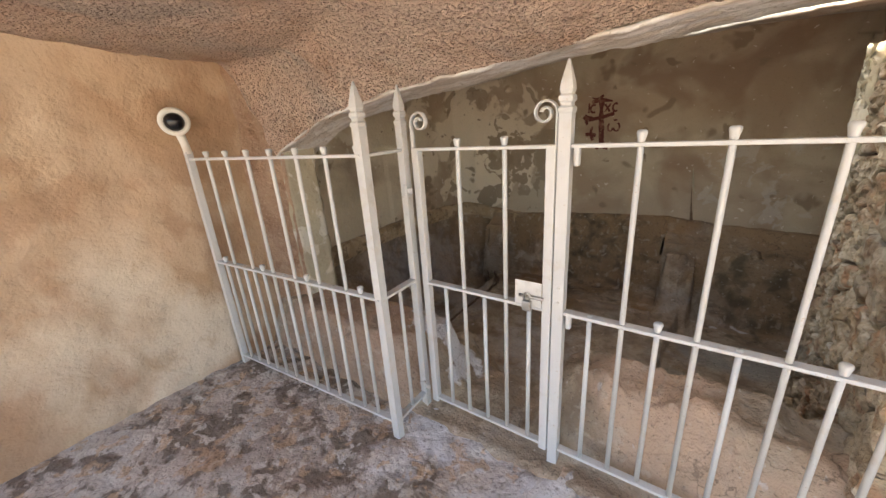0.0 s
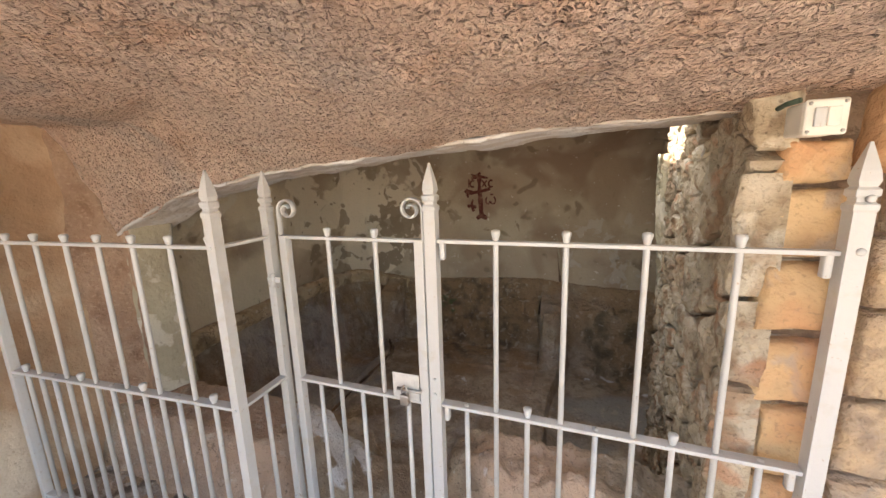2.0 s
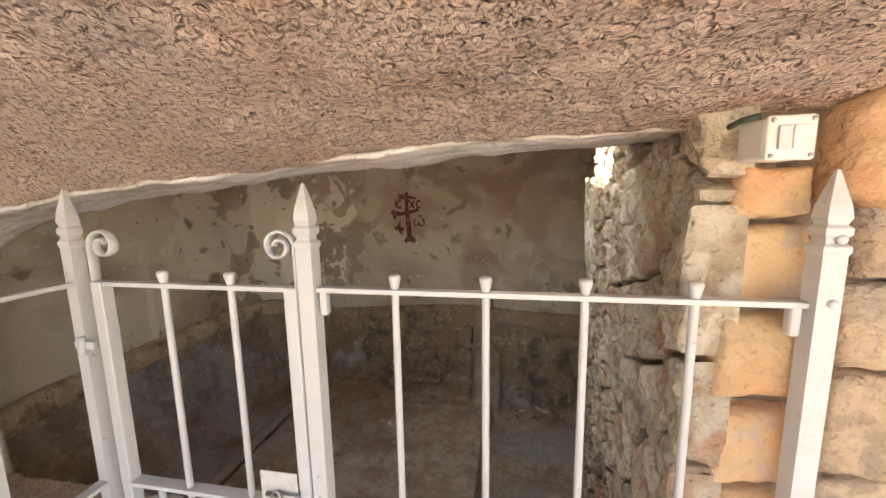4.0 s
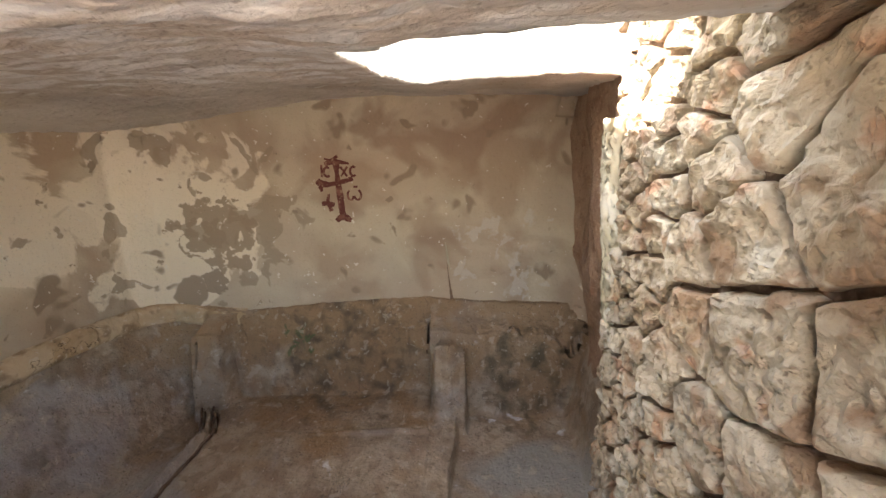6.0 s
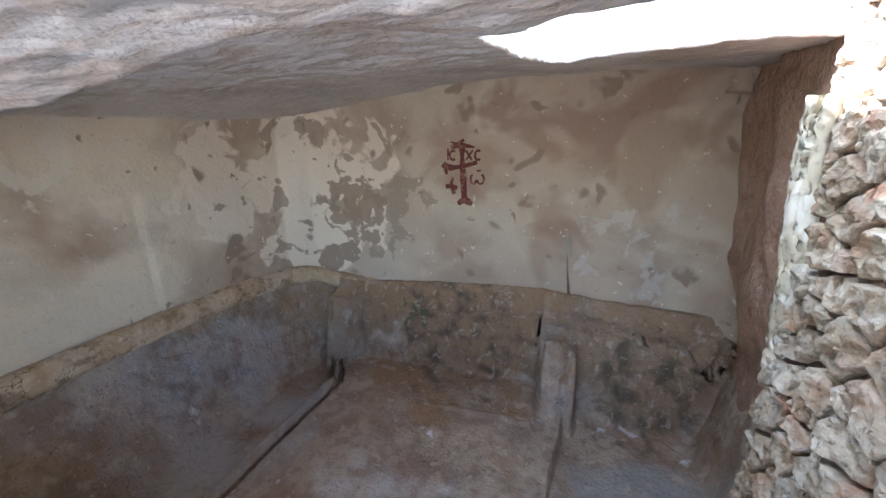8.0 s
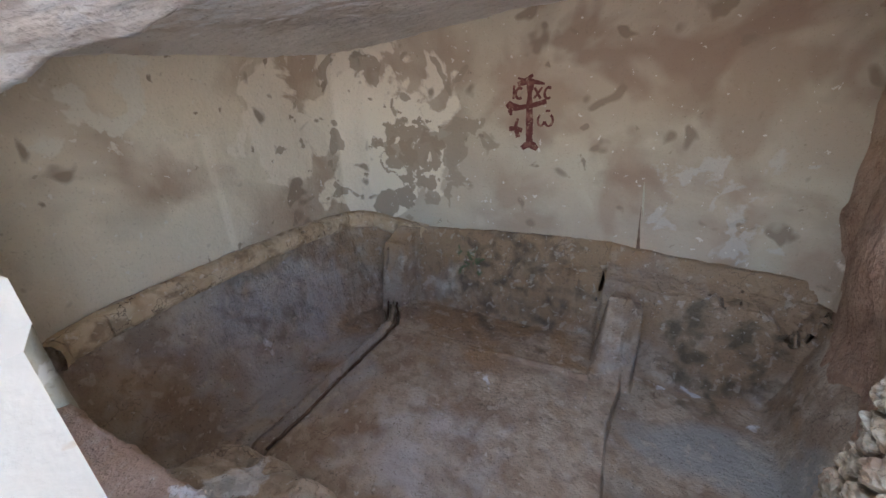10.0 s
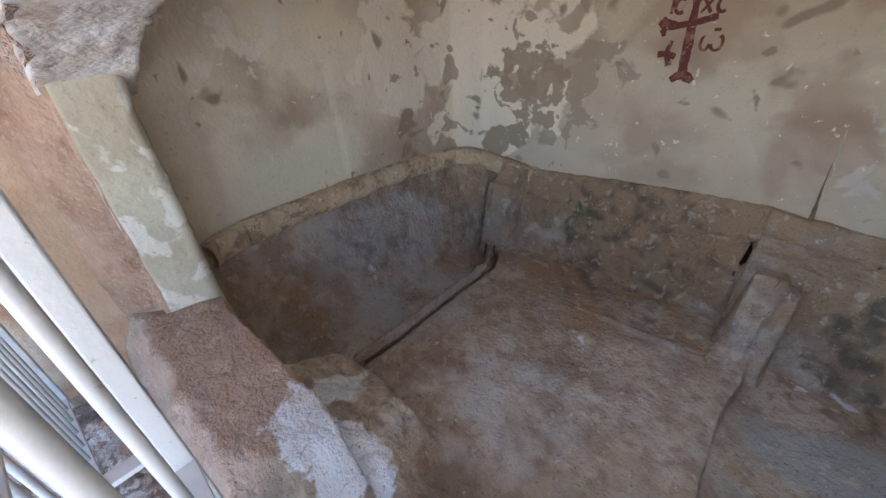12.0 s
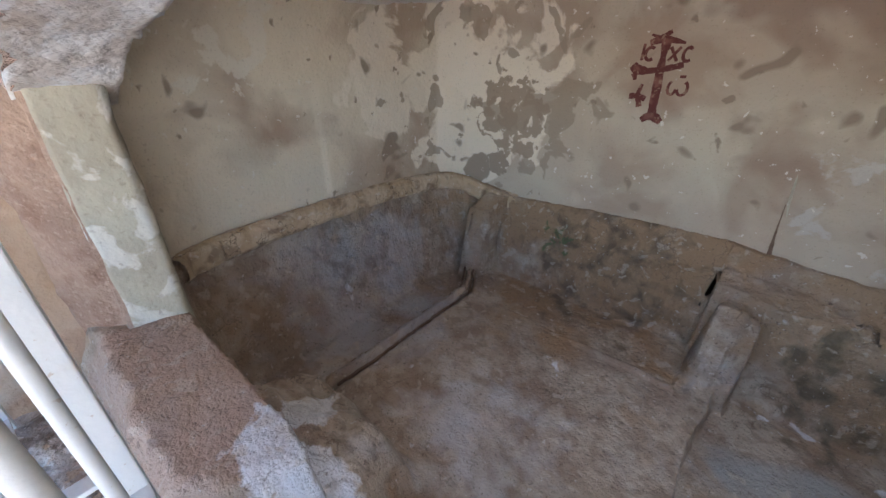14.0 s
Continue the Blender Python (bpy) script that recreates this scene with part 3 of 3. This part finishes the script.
tagged(sheet("ceiling_outer", steps(-2.3, 2.95, 0.022), steps(0, 1, 0.008), outer_ceiling, M_PINK, thick=0.2),
       "low pinkish rock ceiling covered in pick marks", "ceiling", kind="structure")


FAR = [(-2.1, 1.63), (-1.9, 1.68), (-1.3, 1.75), (-0.6, 1.84), (-0.2, 1.87), (0.5, 1.88), (1.3, 1.84)]


def inner_z(x, y):
    # a level soffit behind the lip, a broken edge, then the vault rising to the back wall
    lip = lip_z(x) + 0.01
    edge = 0.395 + 0.02 * fbm(x, 0, 0, 2.5, 3)
    left = step(0.2, -1.8, x)
    s = min(1, max(0, (y - edge) / (2.6 - edge)))
    z = lip + (table(FAR, x) - lip) * (s ** (1 - 0.88 * left) if s > 0 else 0)
    z += 0.022 * step(0, 0.02, y - edge) * step(0.25, -0.1, x)
    return z + 0.012 * fbm(x, y, 7, 3, 4) + 0.007 * fbm(x, y * 2, 7, 12, 3)


def slot(x, y):
    back = 1.49 - 3.6 * max(0, 0.22 - x) ** 1.4
    return y > 0.64 + 0.05 * (x < 0.18) and y < back and x > 0.08 and x < 1.4


tagged(sheet("ceiling_tomb", steps(-2.35, 1.6, 0.016), steps(0.115, 2.8, 0.016), lambda x, y: (x, y, inner_z(x, y)), M_CEIL, keep=lambda x, y: not slot(x, y), thick=-0.012),
       "grey limewashed rock ceiling with white flakes", "ceiling", kind="structure")

# light shaft over the slot, open to the sky
SHAFT = [(1.41, 0.628), (0.18, 0.628), (0.070, 0.67), (0.070, 1.24), (0.10, 1.32), (0.15, 1.42), (0.22, 1.502), (1.41, 1.502), (1.41, 0.628)]


def shaft_wall(s, v):
    p, n = plan_at(SHAFT, s)
    z = inner_z(p.x, p.y) + 0.003
    return (p.x + 0.006 * fbm(p.x, p.y, v, 5) * v, p.y + 0.006 * fbm(p.y, p.x, v, 5) * v, z + (2.26 - z) * v)


tagged(sheet("wall_light_shaft", steps(0, plan_length(SHAFT) - 0.001, 0.03), steps(0, 1, 0.06), shaft_wall, M_SHAFT),
       "pale limewashed light shaft open to the sky", "light shaft", kind="structure")

# ---- outer walls, and unseen rock added to close the cave against light ----
def west_wall(y, z):
    return (-1.93 + 0.03 * fbm(0, y, z, 1.5, 4) + 0.010 * fbm(1, y, z, 6, 4) + 0.04 * step(0.5, 0.0, z) + 0.03 * step(-0.3, -0.9, y) * -1, y, z)


tagged(sheet("wall_west", steps(-3.0, 0.22, 0.025), steps(-0.1, 1.95, 0.025), west_wall, M_OCHRE, thick=0.2),
       "stained ochre plaster wall worn at its foot", "wall", kind="structure")


def front_face(x, z):
    return (x, min(0.128, -0.02 + (x + 1.93) * 0.85) + 0.012 * fbm(x, 2, z, 4, 4) + 0.006 * fbm(x, 5, z, 14, 3) + 0.03 * step(0.03, 0.0, abs(x + 1.785)), z)


tagged(sheet("wall_entrance", steps(-2.1, -1.745, 0.012), steps(-0.1, 1.75, 0.02), front_face, M_BROWN, thick=0.15),
       "red-brown rock face beside the tomb opening", "wall", kind="structure")


def jamb_face(s, z):
    line = [(-1.80, 0.13), (-1.74, 0.14), (-1.725, 0.20), (-1.70, 0.32), (-1.72, 0.345), (-1.95, 0.37)]
    p, n = plan_at(line, s)
    d = 0.010 * fbm(p.x, p.y, z, 5, 4)
    return (p.x + d, p.y + d, z)


tagged(sheet("jamb_tomb", steps(0, 0.495, 0.015), steps(0.2, 1.32, 0.02), jamb_face, M_JAMB, thick=0.03),
       "pale plastered jamb of the tomb opening", "door jamb", kind="structure")
# boxes and slabs out of view, added to stop light leaking in
tagged(part("wall_unseen_south_west", box_bm(-9, -2.12, -3.1, -2.9, -0.2, 2.2, 0.05), M_OCHRE), "unseen rock face added outside the cave", "wall", kind="structure")
tagged(part("wall_unseen_east", box_bm(2.82, 12, 0.27, 0.5, -0.2, 2.31, 0.05), M_OCHRE), "unseen rock face added outside the cave", "wall", kind="structure")
hill = tagged(new("hill"), "unseen slabs added above the cave to seal out light", "hill", kind="structure")
for x0, x1, y0, y1 in ((-9, 2.97, -1.82, 0.40), (-9, 0.04, 0.401, 1.55), (1.5, 9, 0.401, 1.55), (-9, 9, 1.551, 7)):
    part("slab", box_bm(x0, x1, y0, y1, 2.20, 2.31, 0.02), M_EARTH, hill)

# ---- white iron railing ----
TOP, MID, LOW, TIP = 1.262, 0.695, 0.075, 1.50
POST = [(0.023, -0.05), (0.023, 1.352), (0.026, 1.358), (0.026, 1.368), (0.019, 1.374), (0.019, 1.382), (0.025, 1.388), (0.025, 1.400), (0.0185, 1.406), (0.023, 1.418), (0.020, 1.44), (0.003, TIP)]


def post(x, y, parent, half=0.023):
    bm = lathe_bm([(r * half / 0.023, z) for r, z in POST], square=True)
    return part("post", moved(bm, Matrix.Translation((x, y, 0.004))), M_WHITE, parent)


def baluster(x, y, z1, cap, parent, z0=LOW):
    r = 0.0085
    prof = [(r, z0), (r, z1)]
    if cap:
        prof = [(r, z0), (r, z1 - 0.004), (0.0120, z1 + 0.012), (0.0138, z1 + 0.020), (0.0130, z1 + 0.026), (0.008, z1 + 0.029)]
    return part("baluster", moved(lathe_bm(prof, 12), Matrix.Translation((x, y, 0))), M_WHITE, parent)


def rails(a, b, parent, zs=(TOP, MID, LOW), thick=(0.012, 0.012, 0.012), wide=(0.024, 0.034, 0.03)):
    for z, h, w in zip(zs, thick, wide):
        part("rail", bar_bm((*a, z), (*b, z), w, h, 0.002), M_WHITE, parent)


def along(a, b, t):
    return a[0] + (b[0] - a[0]) * t, a[1] + (b[1] - a[1]) * t


def bolt(p, axis, parent, r=0.006):
    m = Matrix.Translation(p) @ Vector((0, 0, 1)).rotation_difference(Vector(axis)).to_matrix().to_4x4()
    return part("bolt", moved(lathe_bm([(r, -0.002), (r, 0.003), (r * 0.6, 0.006)], 8), m), M_WHITE, parent)


# fixed panel from the west wall to the return
A, B, W = (-0.645, -0.238), (-0.652, -0.012), (-1.845, -0.33)
left_panel = tagged(new("iron_railing"), "white-painted iron railing panel fixed to the ochre wall", "railing", group="tomb railing")
rails(W, A, left_panel)
post(*A, left_panel, 0.018)
part("wall_post", bar_bm((*W, 0.02), (*W, 1.30), 0.035, 0.03), M_WHITE, left_panel)
for i in range(14):
    q = along(W, A, (i + 1) / 14.3)
    if i % 2:
        baluster(*q, TOP + 0.008, True, left_panel)
    else:
        baluster(*q, MID + 0.008, i % 4 == 0, left_panel)
bolt((A[0], A[1] - 0.018, TOP), (0, -1, 0), left_panel)
bolt((A[0], A[1] - 0.018, MID), (0, -1, 0), left_panel)

# short return to the gate
ret = tagged(new("iron_railing"), "short white iron return between two spear-topped posts", "railing", group="tomb railing")
rails((A[0], A[1] + 0.015), (B[0], B[1] - 0.012), ret)
post(*B, ret, 0.016)
baluster(A[0] - 0.002, -0.125, MID, False, ret)

# gate
gate = tagged(new("gate"), "closed white iron gate with scrolled stiles and padlock", "gate")


for x, sign in ((-0.585, -1), (-0.040, 1)):
    part("stile", box_bm(x - 0.016, x + 0.016, -0.022, 0.010, 0.05, TOP + 0.006, 0.003), M_WHITE, gate)
    up = TOP + 0.105
    pts = []
    for k in range(30):
        a = math.pi * (0.0 + 2.9 * k / 29)
        r = 0.040 * (1 - 0.72 * k / 29)
        pts.append((x - sign * (0.040 - 0.010) + sign * r * math.cos(a) + sign * 0.004, -0.006, up - 0.005 + r * math.sin(a)))
    stem = [(x + sign * 0.014, -0.006, TOP - 0.04), (x + sign * 0.014, -0.006, TOP + 0.06)]
    part("scroll", tube_bm(stem + pts, 0.0045, 3.0), M_WHITE, gate)
rails((-0.58, -0.006), (-0.05, -0.006), gate)
for i in range(5):
    x = -0.582 + 0.0945 * (i + 1)
    baluster(x, -0.006, TOP + 0.008 if i % 2 else MID, bool(i % 2), gate)
plate = part("lock_plate", box_bm(-0.155, -0.055, -0.030, -0.026, 0.705, 0.800, 0.001), M_PLATE, gate, "galvanised lock plate")
part("sliding_bolt", moved(lathe_bm([(0.006, 0), (0.006, 0.09)], 10), Matrix.Translation((-0.135, -0.038, 0.745)) @ pose(0, 0, 0, 0, 90, 0)), M_STEEL, plate, "steel sliding bolt")
part("padlock_body", box_bm(-0.118, -0.085, -0.058, -0.040, 0.695, 0.733, 0.004), M_STEEL, plate, "small steel padlock")
part("padlock_shackle", tube_bm([(-0.113, -0.049, 0.73), (-0.113, -0.049, 0.752), (-0.108, -0.049, 0.762), (-0.1015, -0.049, 0.766), (-0.095, -0.049, 0.762), (-0.090, -0.049, 0.752), (-0.090, -0.049, 0.73)], 0.003), M_STEEL, plate)
for z in (1.10, 0.13):
    h = part("hinge", moved(lathe_bm([(0.009, -0.025), (0.009, 0.025)], 10), Matrix.Translation((-0.636, -0.036, z))), M_WHITE, gate, "painted pin hinge")
    part("hinge_strap", box_bm(-0.665, -0.605, -0.034, -0.026, z - 0.010, z + 0.010, 0.002), M_WHITE, h)

# fixed panel from the gate to the masonry pier
C, D = (0.0, 0.0), (1.01, -0.005)
right_panel = tagged(new("iron_railing"), "white-painted iron railing panel ending at the stone pier", "railing", group="tomb railing")
rails((0.02, 0), (D[0] - 0.02, 0), right_panel)
post(*C, right_panel, 0.019)
post(*D, right_panel, 0.019)
for i in range(9):
    x = 0.105 + 0.1003 * i
    if i % 2:
        baluster(x, 0, TOP + 0.010, True, right_panel)
    else:
        baluster(x, 0, MID + 0.010, i in (2, 6), right_panel)
for x in (0.036, D[0] - 0.038):
    for z in (TOP, MID):
        part("bracket", box_bm(x - 0.009, x + 0.009, -0.013, 0.011, z - 0.06, z + 0.002, 0.006), M_WHITE, right_panel)
for z in (1.385, 1.27):
    bolt((D[0] + 0.005, D[1] - 0.019, z), (0, -1, 0), right_panel, 0.009)
for z in (0.79, 0.735):
    bolt((C[0], C[1] - 0.019, z), (0, -1, 0), right_panel)

# dome camera on the wall post
dome = tagged(new("dome_camera"), "white dome camera with black glass on the ochre wall", "security camera")
facing = Vector((0.93, -0.36, -0.12)).normalized()
aim = Matrix.Translation((-1.80, -0.37, 1.445)) @ Vector((0, 0, 1)).rotation_difference(facing).to_matrix().to_4x4()
part("housing", moved(lathe_bm([(0.045, -0.10), (0.062, -0.05), (0.068, -0.015), (0.066, 0.004), (0.056, 0.010), (0.046, 0.008), (0.044, 0.0)], 28), aim), M_DOME, dome)
part("lens_dome", moved(lathe_bm([(0.044, 0.0), (0.043, 0.010), (0.036, 0.024), (0.022, 0.034), (0.006, 0.038)], 24), aim), M_BLACK, dome, "glossy black dome")
part("neck", tube_bm([(-1.845, -0.33, 1.29), (-1.845, -0.335, 1.34), (-1.83, -0.35, 1.39)], 0.02), M_DOME, dome)

# junction box with conduit on the pier
jbox = tagged(new("junction_box"), "cream plastic junction box on the masonry pier", "electrical box")
part("body", box_bm(0.878, 0.948, -0.030, 0.05, 1.522, 1.592, 0.006), M_DOME, jbox)
lid = part("lid", box_bm(0.876, 0.950, -0.040, -0.031, 1.520, 1.594, 0.005), M_DOME, jbox)
part("switch", box_bm(0.891, 0.911, -0.046, -0.0405, 1.538, 1.577, 0.002), M_WHITE, lid)
part("cover", box_bm(0.9135, 0.936, -0.044, -0.0405, 1.538, 1.577, 0.0015), M_DOME, lid)
for x in (0.884, 0.942):
    for z in (1.528, 1.586):
        part("screw", moved(lathe_bm([(0.004, 0), (0.003, 0.003)], 8), Matrix.Translation((x, -0.0402, z)) @ pose(0, 0, 0, 90, 0, 0)), M_STEEL, lid)
part("conduit", tube_bm([(0.862, 0.045, 1.590), (0.868, 0.02, 1.596), (0.878, -0.010, 1.598)], 0.006), M_GREEN, jbox, "green conduit end")

# ---- painted cross with letters ----
cross = tagged(new("painted_cross"), "dark red painted cross with letters on tan plaster", "wall painting")


def stroke(name, pts, widths, mat=M_RED, parent=cross):
    """A brushed stroke on the back wall: (x, z) points."""
    verts, faces = [], []
    n = 5 * (len(pts) - 1)
    for k in range(n + 1):
        f = k / n * (len(pts) - 1)
        i = min(int(f), len(pts) - 2)
        t = f - i
        a, b = Vector(pts[i]), Vector(pts[i + 1])
        p, d = a.lerp(b, t), (b - a).normalized()
        w = (widths[i] + (widths[i + 1] - widths[i]) * t) / 2 * (1 + 0.25 * fbm(p.x * 40, p.y * 40, 1, 1))
        for s in (-1, 1):
            x, z = p.x - d.y * w * s, p.y + d.x * w * s
            y = 2.645 - plaster_depth(x, 2.645, z)
            verts.append((x, y - 0.004, z))
    m = len(verts)
    verts += [(x, y + 0.003, z) for x, y, z in verts]
    for k in range(n):
        a = 2 * k
        faces += [(a, a + 1, a + 3, a + 2), (a + m, a + 2 + m, a + 3 + m, a + 1 + m), (a, a + 2, a + 2 + m, a + m), (a + 1, a + 1 + m, a + 3 + m, a + 3)]
    faces += [(0, m, m + 1, 1), (m - 2, m - 1, 2 * m - 1, 2 * m - 2)]
    return mesh_object(name, verts, faces, mat, parent, False)


def arc(cx, cz, rx, rz, a0, a1, n=8):
    return [(cx + rx * math.cos(radians(a0 + (a1 - a0) * k / n)), cz + rz * math.sin(radians(a0 + (a1 - a0) * k / n))) for k in range(n + 1)]


stroke("upright", [(-0.515, 1.475), (-0.515, 1.40), (-0.51, 1.30), (-0.502, 1.20), (-0.498, 1.12), (-0.492, 1.07)], [0.05, 0.035, 0.04, 0.05, 0.045, 0.05])
stroke("foot", [(-0.545, 1.035), (-0.51, 1.065), (-0.48, 1.065), (-0.435, 1.035)], [0.03, 0.05, 0.05, 0.035])
stroke("arm", [(-0.665, 1.335), (-0.64, 1.31), (-0.58, 1.305), (-0.51, 1.315), (-0.45, 1.33), (-0.40, 1.345)], [0.04, 0.06, 0.035, 0.035, 0.035, 0.03])
stroke("arm_tip", [(-0.645, 1.29), (-0.635, 1.255)], [0.04, 0.02])
stroke("frame", [(-0.625, 1.36), (-0.625, 1.445)], [0.014, 0.016])
stroke("crown", [(-0.60, 1.45), (-0.54, 1.47), (-0.48, 1.462), (-0.42, 1.45)], [0.03, 0.05, 0.03, 0.012])
stroke("crown", [(-0.60, 1.49), (-0.555, 1.475), (-0.50, 1.505)], [0.012, 0.02, 0.02])
stroke("letter_c", arc(-0.585, 1.395, 0.026, 0.034, 50, 310), [0.017] * 9)
stroke("letter_x", [(-0.485, 1.43), (-0.44, 1.36)], [0.016, 0.016])
stroke("letter_x", [(-0.435, 1.43), (-0.485, 1.36)], [0.014, 0.014])
stroke("letter_c", arc(-0.393, 1.395, 0.024, 0.034, 50, 310), [0.016] * 9)
stroke("letter_alpha", [(-0.645, 1.165), (-0.60, 1.17), (-0.55, 1.155)], [0.035, 0.035, 0.03])
stroke("letter_alpha", [(-0.585, 1.235), (-0.60, 1.18), (-0.575, 1.11)], [0.016, 0.026, 0.03])
stroke("letter_omega", arc(-0.425, 1.225, 0.022, 0.036, 110, 350), [0.015] * 9)
stroke("letter_omega", arc(-0.373, 1.225, 0.026, 0.036, 190, 430), [0.015] * 9)
stroke("accent", [(-0.40, 1.285), (-0.37, 1.285)], [0.016, 0.016])

stroke("crack", [(0.305, 0.40), (0.292, 0.50), (0.283, 0.58), (0.272, 0.70)], [0.026, 0.012, 0.006, 0.003], M_MORTAR_SHADE, wall_tomb)
stroke("crack", [(0.30, 0.63), (0.283, 0.70), (0.27, 0.80), (0.262, 0.86)], [0.003, 0.014, 0.012, 0.003], M_JAMB, wall_tomb)

# ---- rubble wall of the light shaft side ----
rubble = tagged(new("wall_rubble"), "rubble stone wall of pale and rusty stones in earth mortar", "wall", kind="structure")


def rubble_place(u, v, d):
    # u along y, v up, d out towards the tomb
    return (0.905 + 0.03 * u - d - 0.05 * step(0.35, 0.0, u), u, v)


part("mortar", box_bm(0.912, 1.3, 0.10, 1.26, -0.5, 2.3, 0.01), M_MORTAR_SHADE, rubble)
rng = random.Random(11)
seeds = []
for attempt in range(6000):
    u, v = rng.uniform(0.06, 1.28), rng.uniform(-0.45, 2.2)
    far = step(0.60, 1.0, u + 0.12 * math.sin(5 * v))
    r = (0.215 - 0.125 * far) * (0.85 if v < 1.0 else 1.0)
    if all(math.hypot((u - a) * 0.85, (v - b) * 1.1) > min(r, q) for a, b, q in seeds):
        seeds.append((u, v, r))
for k, poly in enumerate(cells([(a, b) for a, b, q in seeds], (0.04, 1.30, -0.5, 2.25), 0.012)):
    stone(poly, rubble_place, 0.055, 0.017, M_RUBBLE, rubble, count=40, seed=k * 3.17, edge=0.055, inner=(0.80, 0.70, 0.60, 0.50, 0.40, 0.30, 0.20, 0.10), craggy=True)

def rib_face(a, z):
    lean = 0.05 * step(1.5, 0.6, z)
    wide = 0.026 * step(0.48, 0.9, z) + 0.008
    x = 0.900 + lean - wide * math.cos(a) + 0.012 * fbm(a, z, 2, 3, 3)
    y = 1.285 + wide * 0.8 * math.sin(a) + 0.012 * fbm(z, a, 7, 3, 3)
    r = 0.010 * abs(fbm(a * 0.3, z, 4, 22, 3))
    return (x - r, y - r * 0.5, z)


sheet("rib", steps(-1.9, 1.9, 0.09), steps(0.46, 1.55, 0.012), rib_face, M_JAMB, thick=0.02, parent=rubble)

# ---- masonry pier and weathered wall beside it ----
pier = tagged(new("wall_pier"), "pier of yellow limestone blocks behind the railing post", "wall", kind="structure")
part("mortar", box_bm(0.90, 1.4, 0.085, 0.26, -0.1, 1.75, 0.01), M_MORTAR_SHADE, pier)
for k, (z0, z1, x0, x1, d) in enumerate(((1.415, 1.521, 0.875, 1.02, 0.05), (1.235, 1.408, 0.865, 1.03, 0.045), (1.045, 1.228, 0.868, 1.035, 0.06),
                                         (0.845, 1.025, 0.885, 1.05, 0.05), (0.62, 0.83, 0.91, 1.06, 0.035), (0.36, 0.61, 0.88, 1.06, 0.045), (0.02, 0.35, 0.87, 1.06, 0.05))):
    stone([(x0, z0), (x1, z0 + 0.008), (x1 - 0.006, z1), (x0 + 0.008, z1 - 0.006)], lambda u, v, q: (u, 0.088 - q, v), d, 0.014, M_ASHLAR, pier, count=44, seed=50 + k, edge=0.15, inner=(0.62, 0.48, 0.34, 0.18))
    stone([(0.07, z0), (0.27, z0 + 0.006), (0.26, z1), (0.075, z1)], lambda u, v, q: (0.915 - q, u, v), 0.045, 0.016, M_RUBBLE, pier, count=44, seed=70 + k, edge=0.13, inner=(0.62, 0.48, 0.34, 0.18))
rng = random.Random(5)
z = 0.0
while z < 1.40:
    h = rng.uniform(0.16, 0.24)
    x = 1.075 + rng.uniform(-0.0, 0.02)
    while x < 2.75:
        w = rng.uniform(0.2, 0.36)
        stone([(x, z), (x + w - 0.008, z), (x + w - 0.008, z + h - 0.007), (x, z + h - 0.007)], lambda u, v, q: (u, 0.085 - q, v), 0.035 + rng.uniform(0, 0.012), 0.012, M_WEATHER, pier,
              count=30, seed=rng.uniform(0, 90), edge=0.08)
        x += w
    z += h
part("mortar", box_bm(1.4, 2.8, 0.075, 0.26, -0.1, 1.85, 0.01), M_MORTAR_SHADE, pier)
stone([(1.03, 1.455), (1.12, 1.425), (1.30, 1.46), (1.36, 1.56), (1.30, 1.70), (1.14, 1.71), (1.04, 1.62)], lambda u, v, q: (u, 0.08 - q, v), 0.075, 0.015, M_ORANGE, pier, name="boulder", count=40, seed=7, edge=0.1)
stone([(1.37, 1.46), (2.7, 1.46), (2.7, 1.80), (1.32, 1.76)], lambda u, v, q: (u, 0.08 - q, v), 0.06, 0.02, M_ORANGE, pier, name="boulder", count=60, seed=17, edge=0.05)
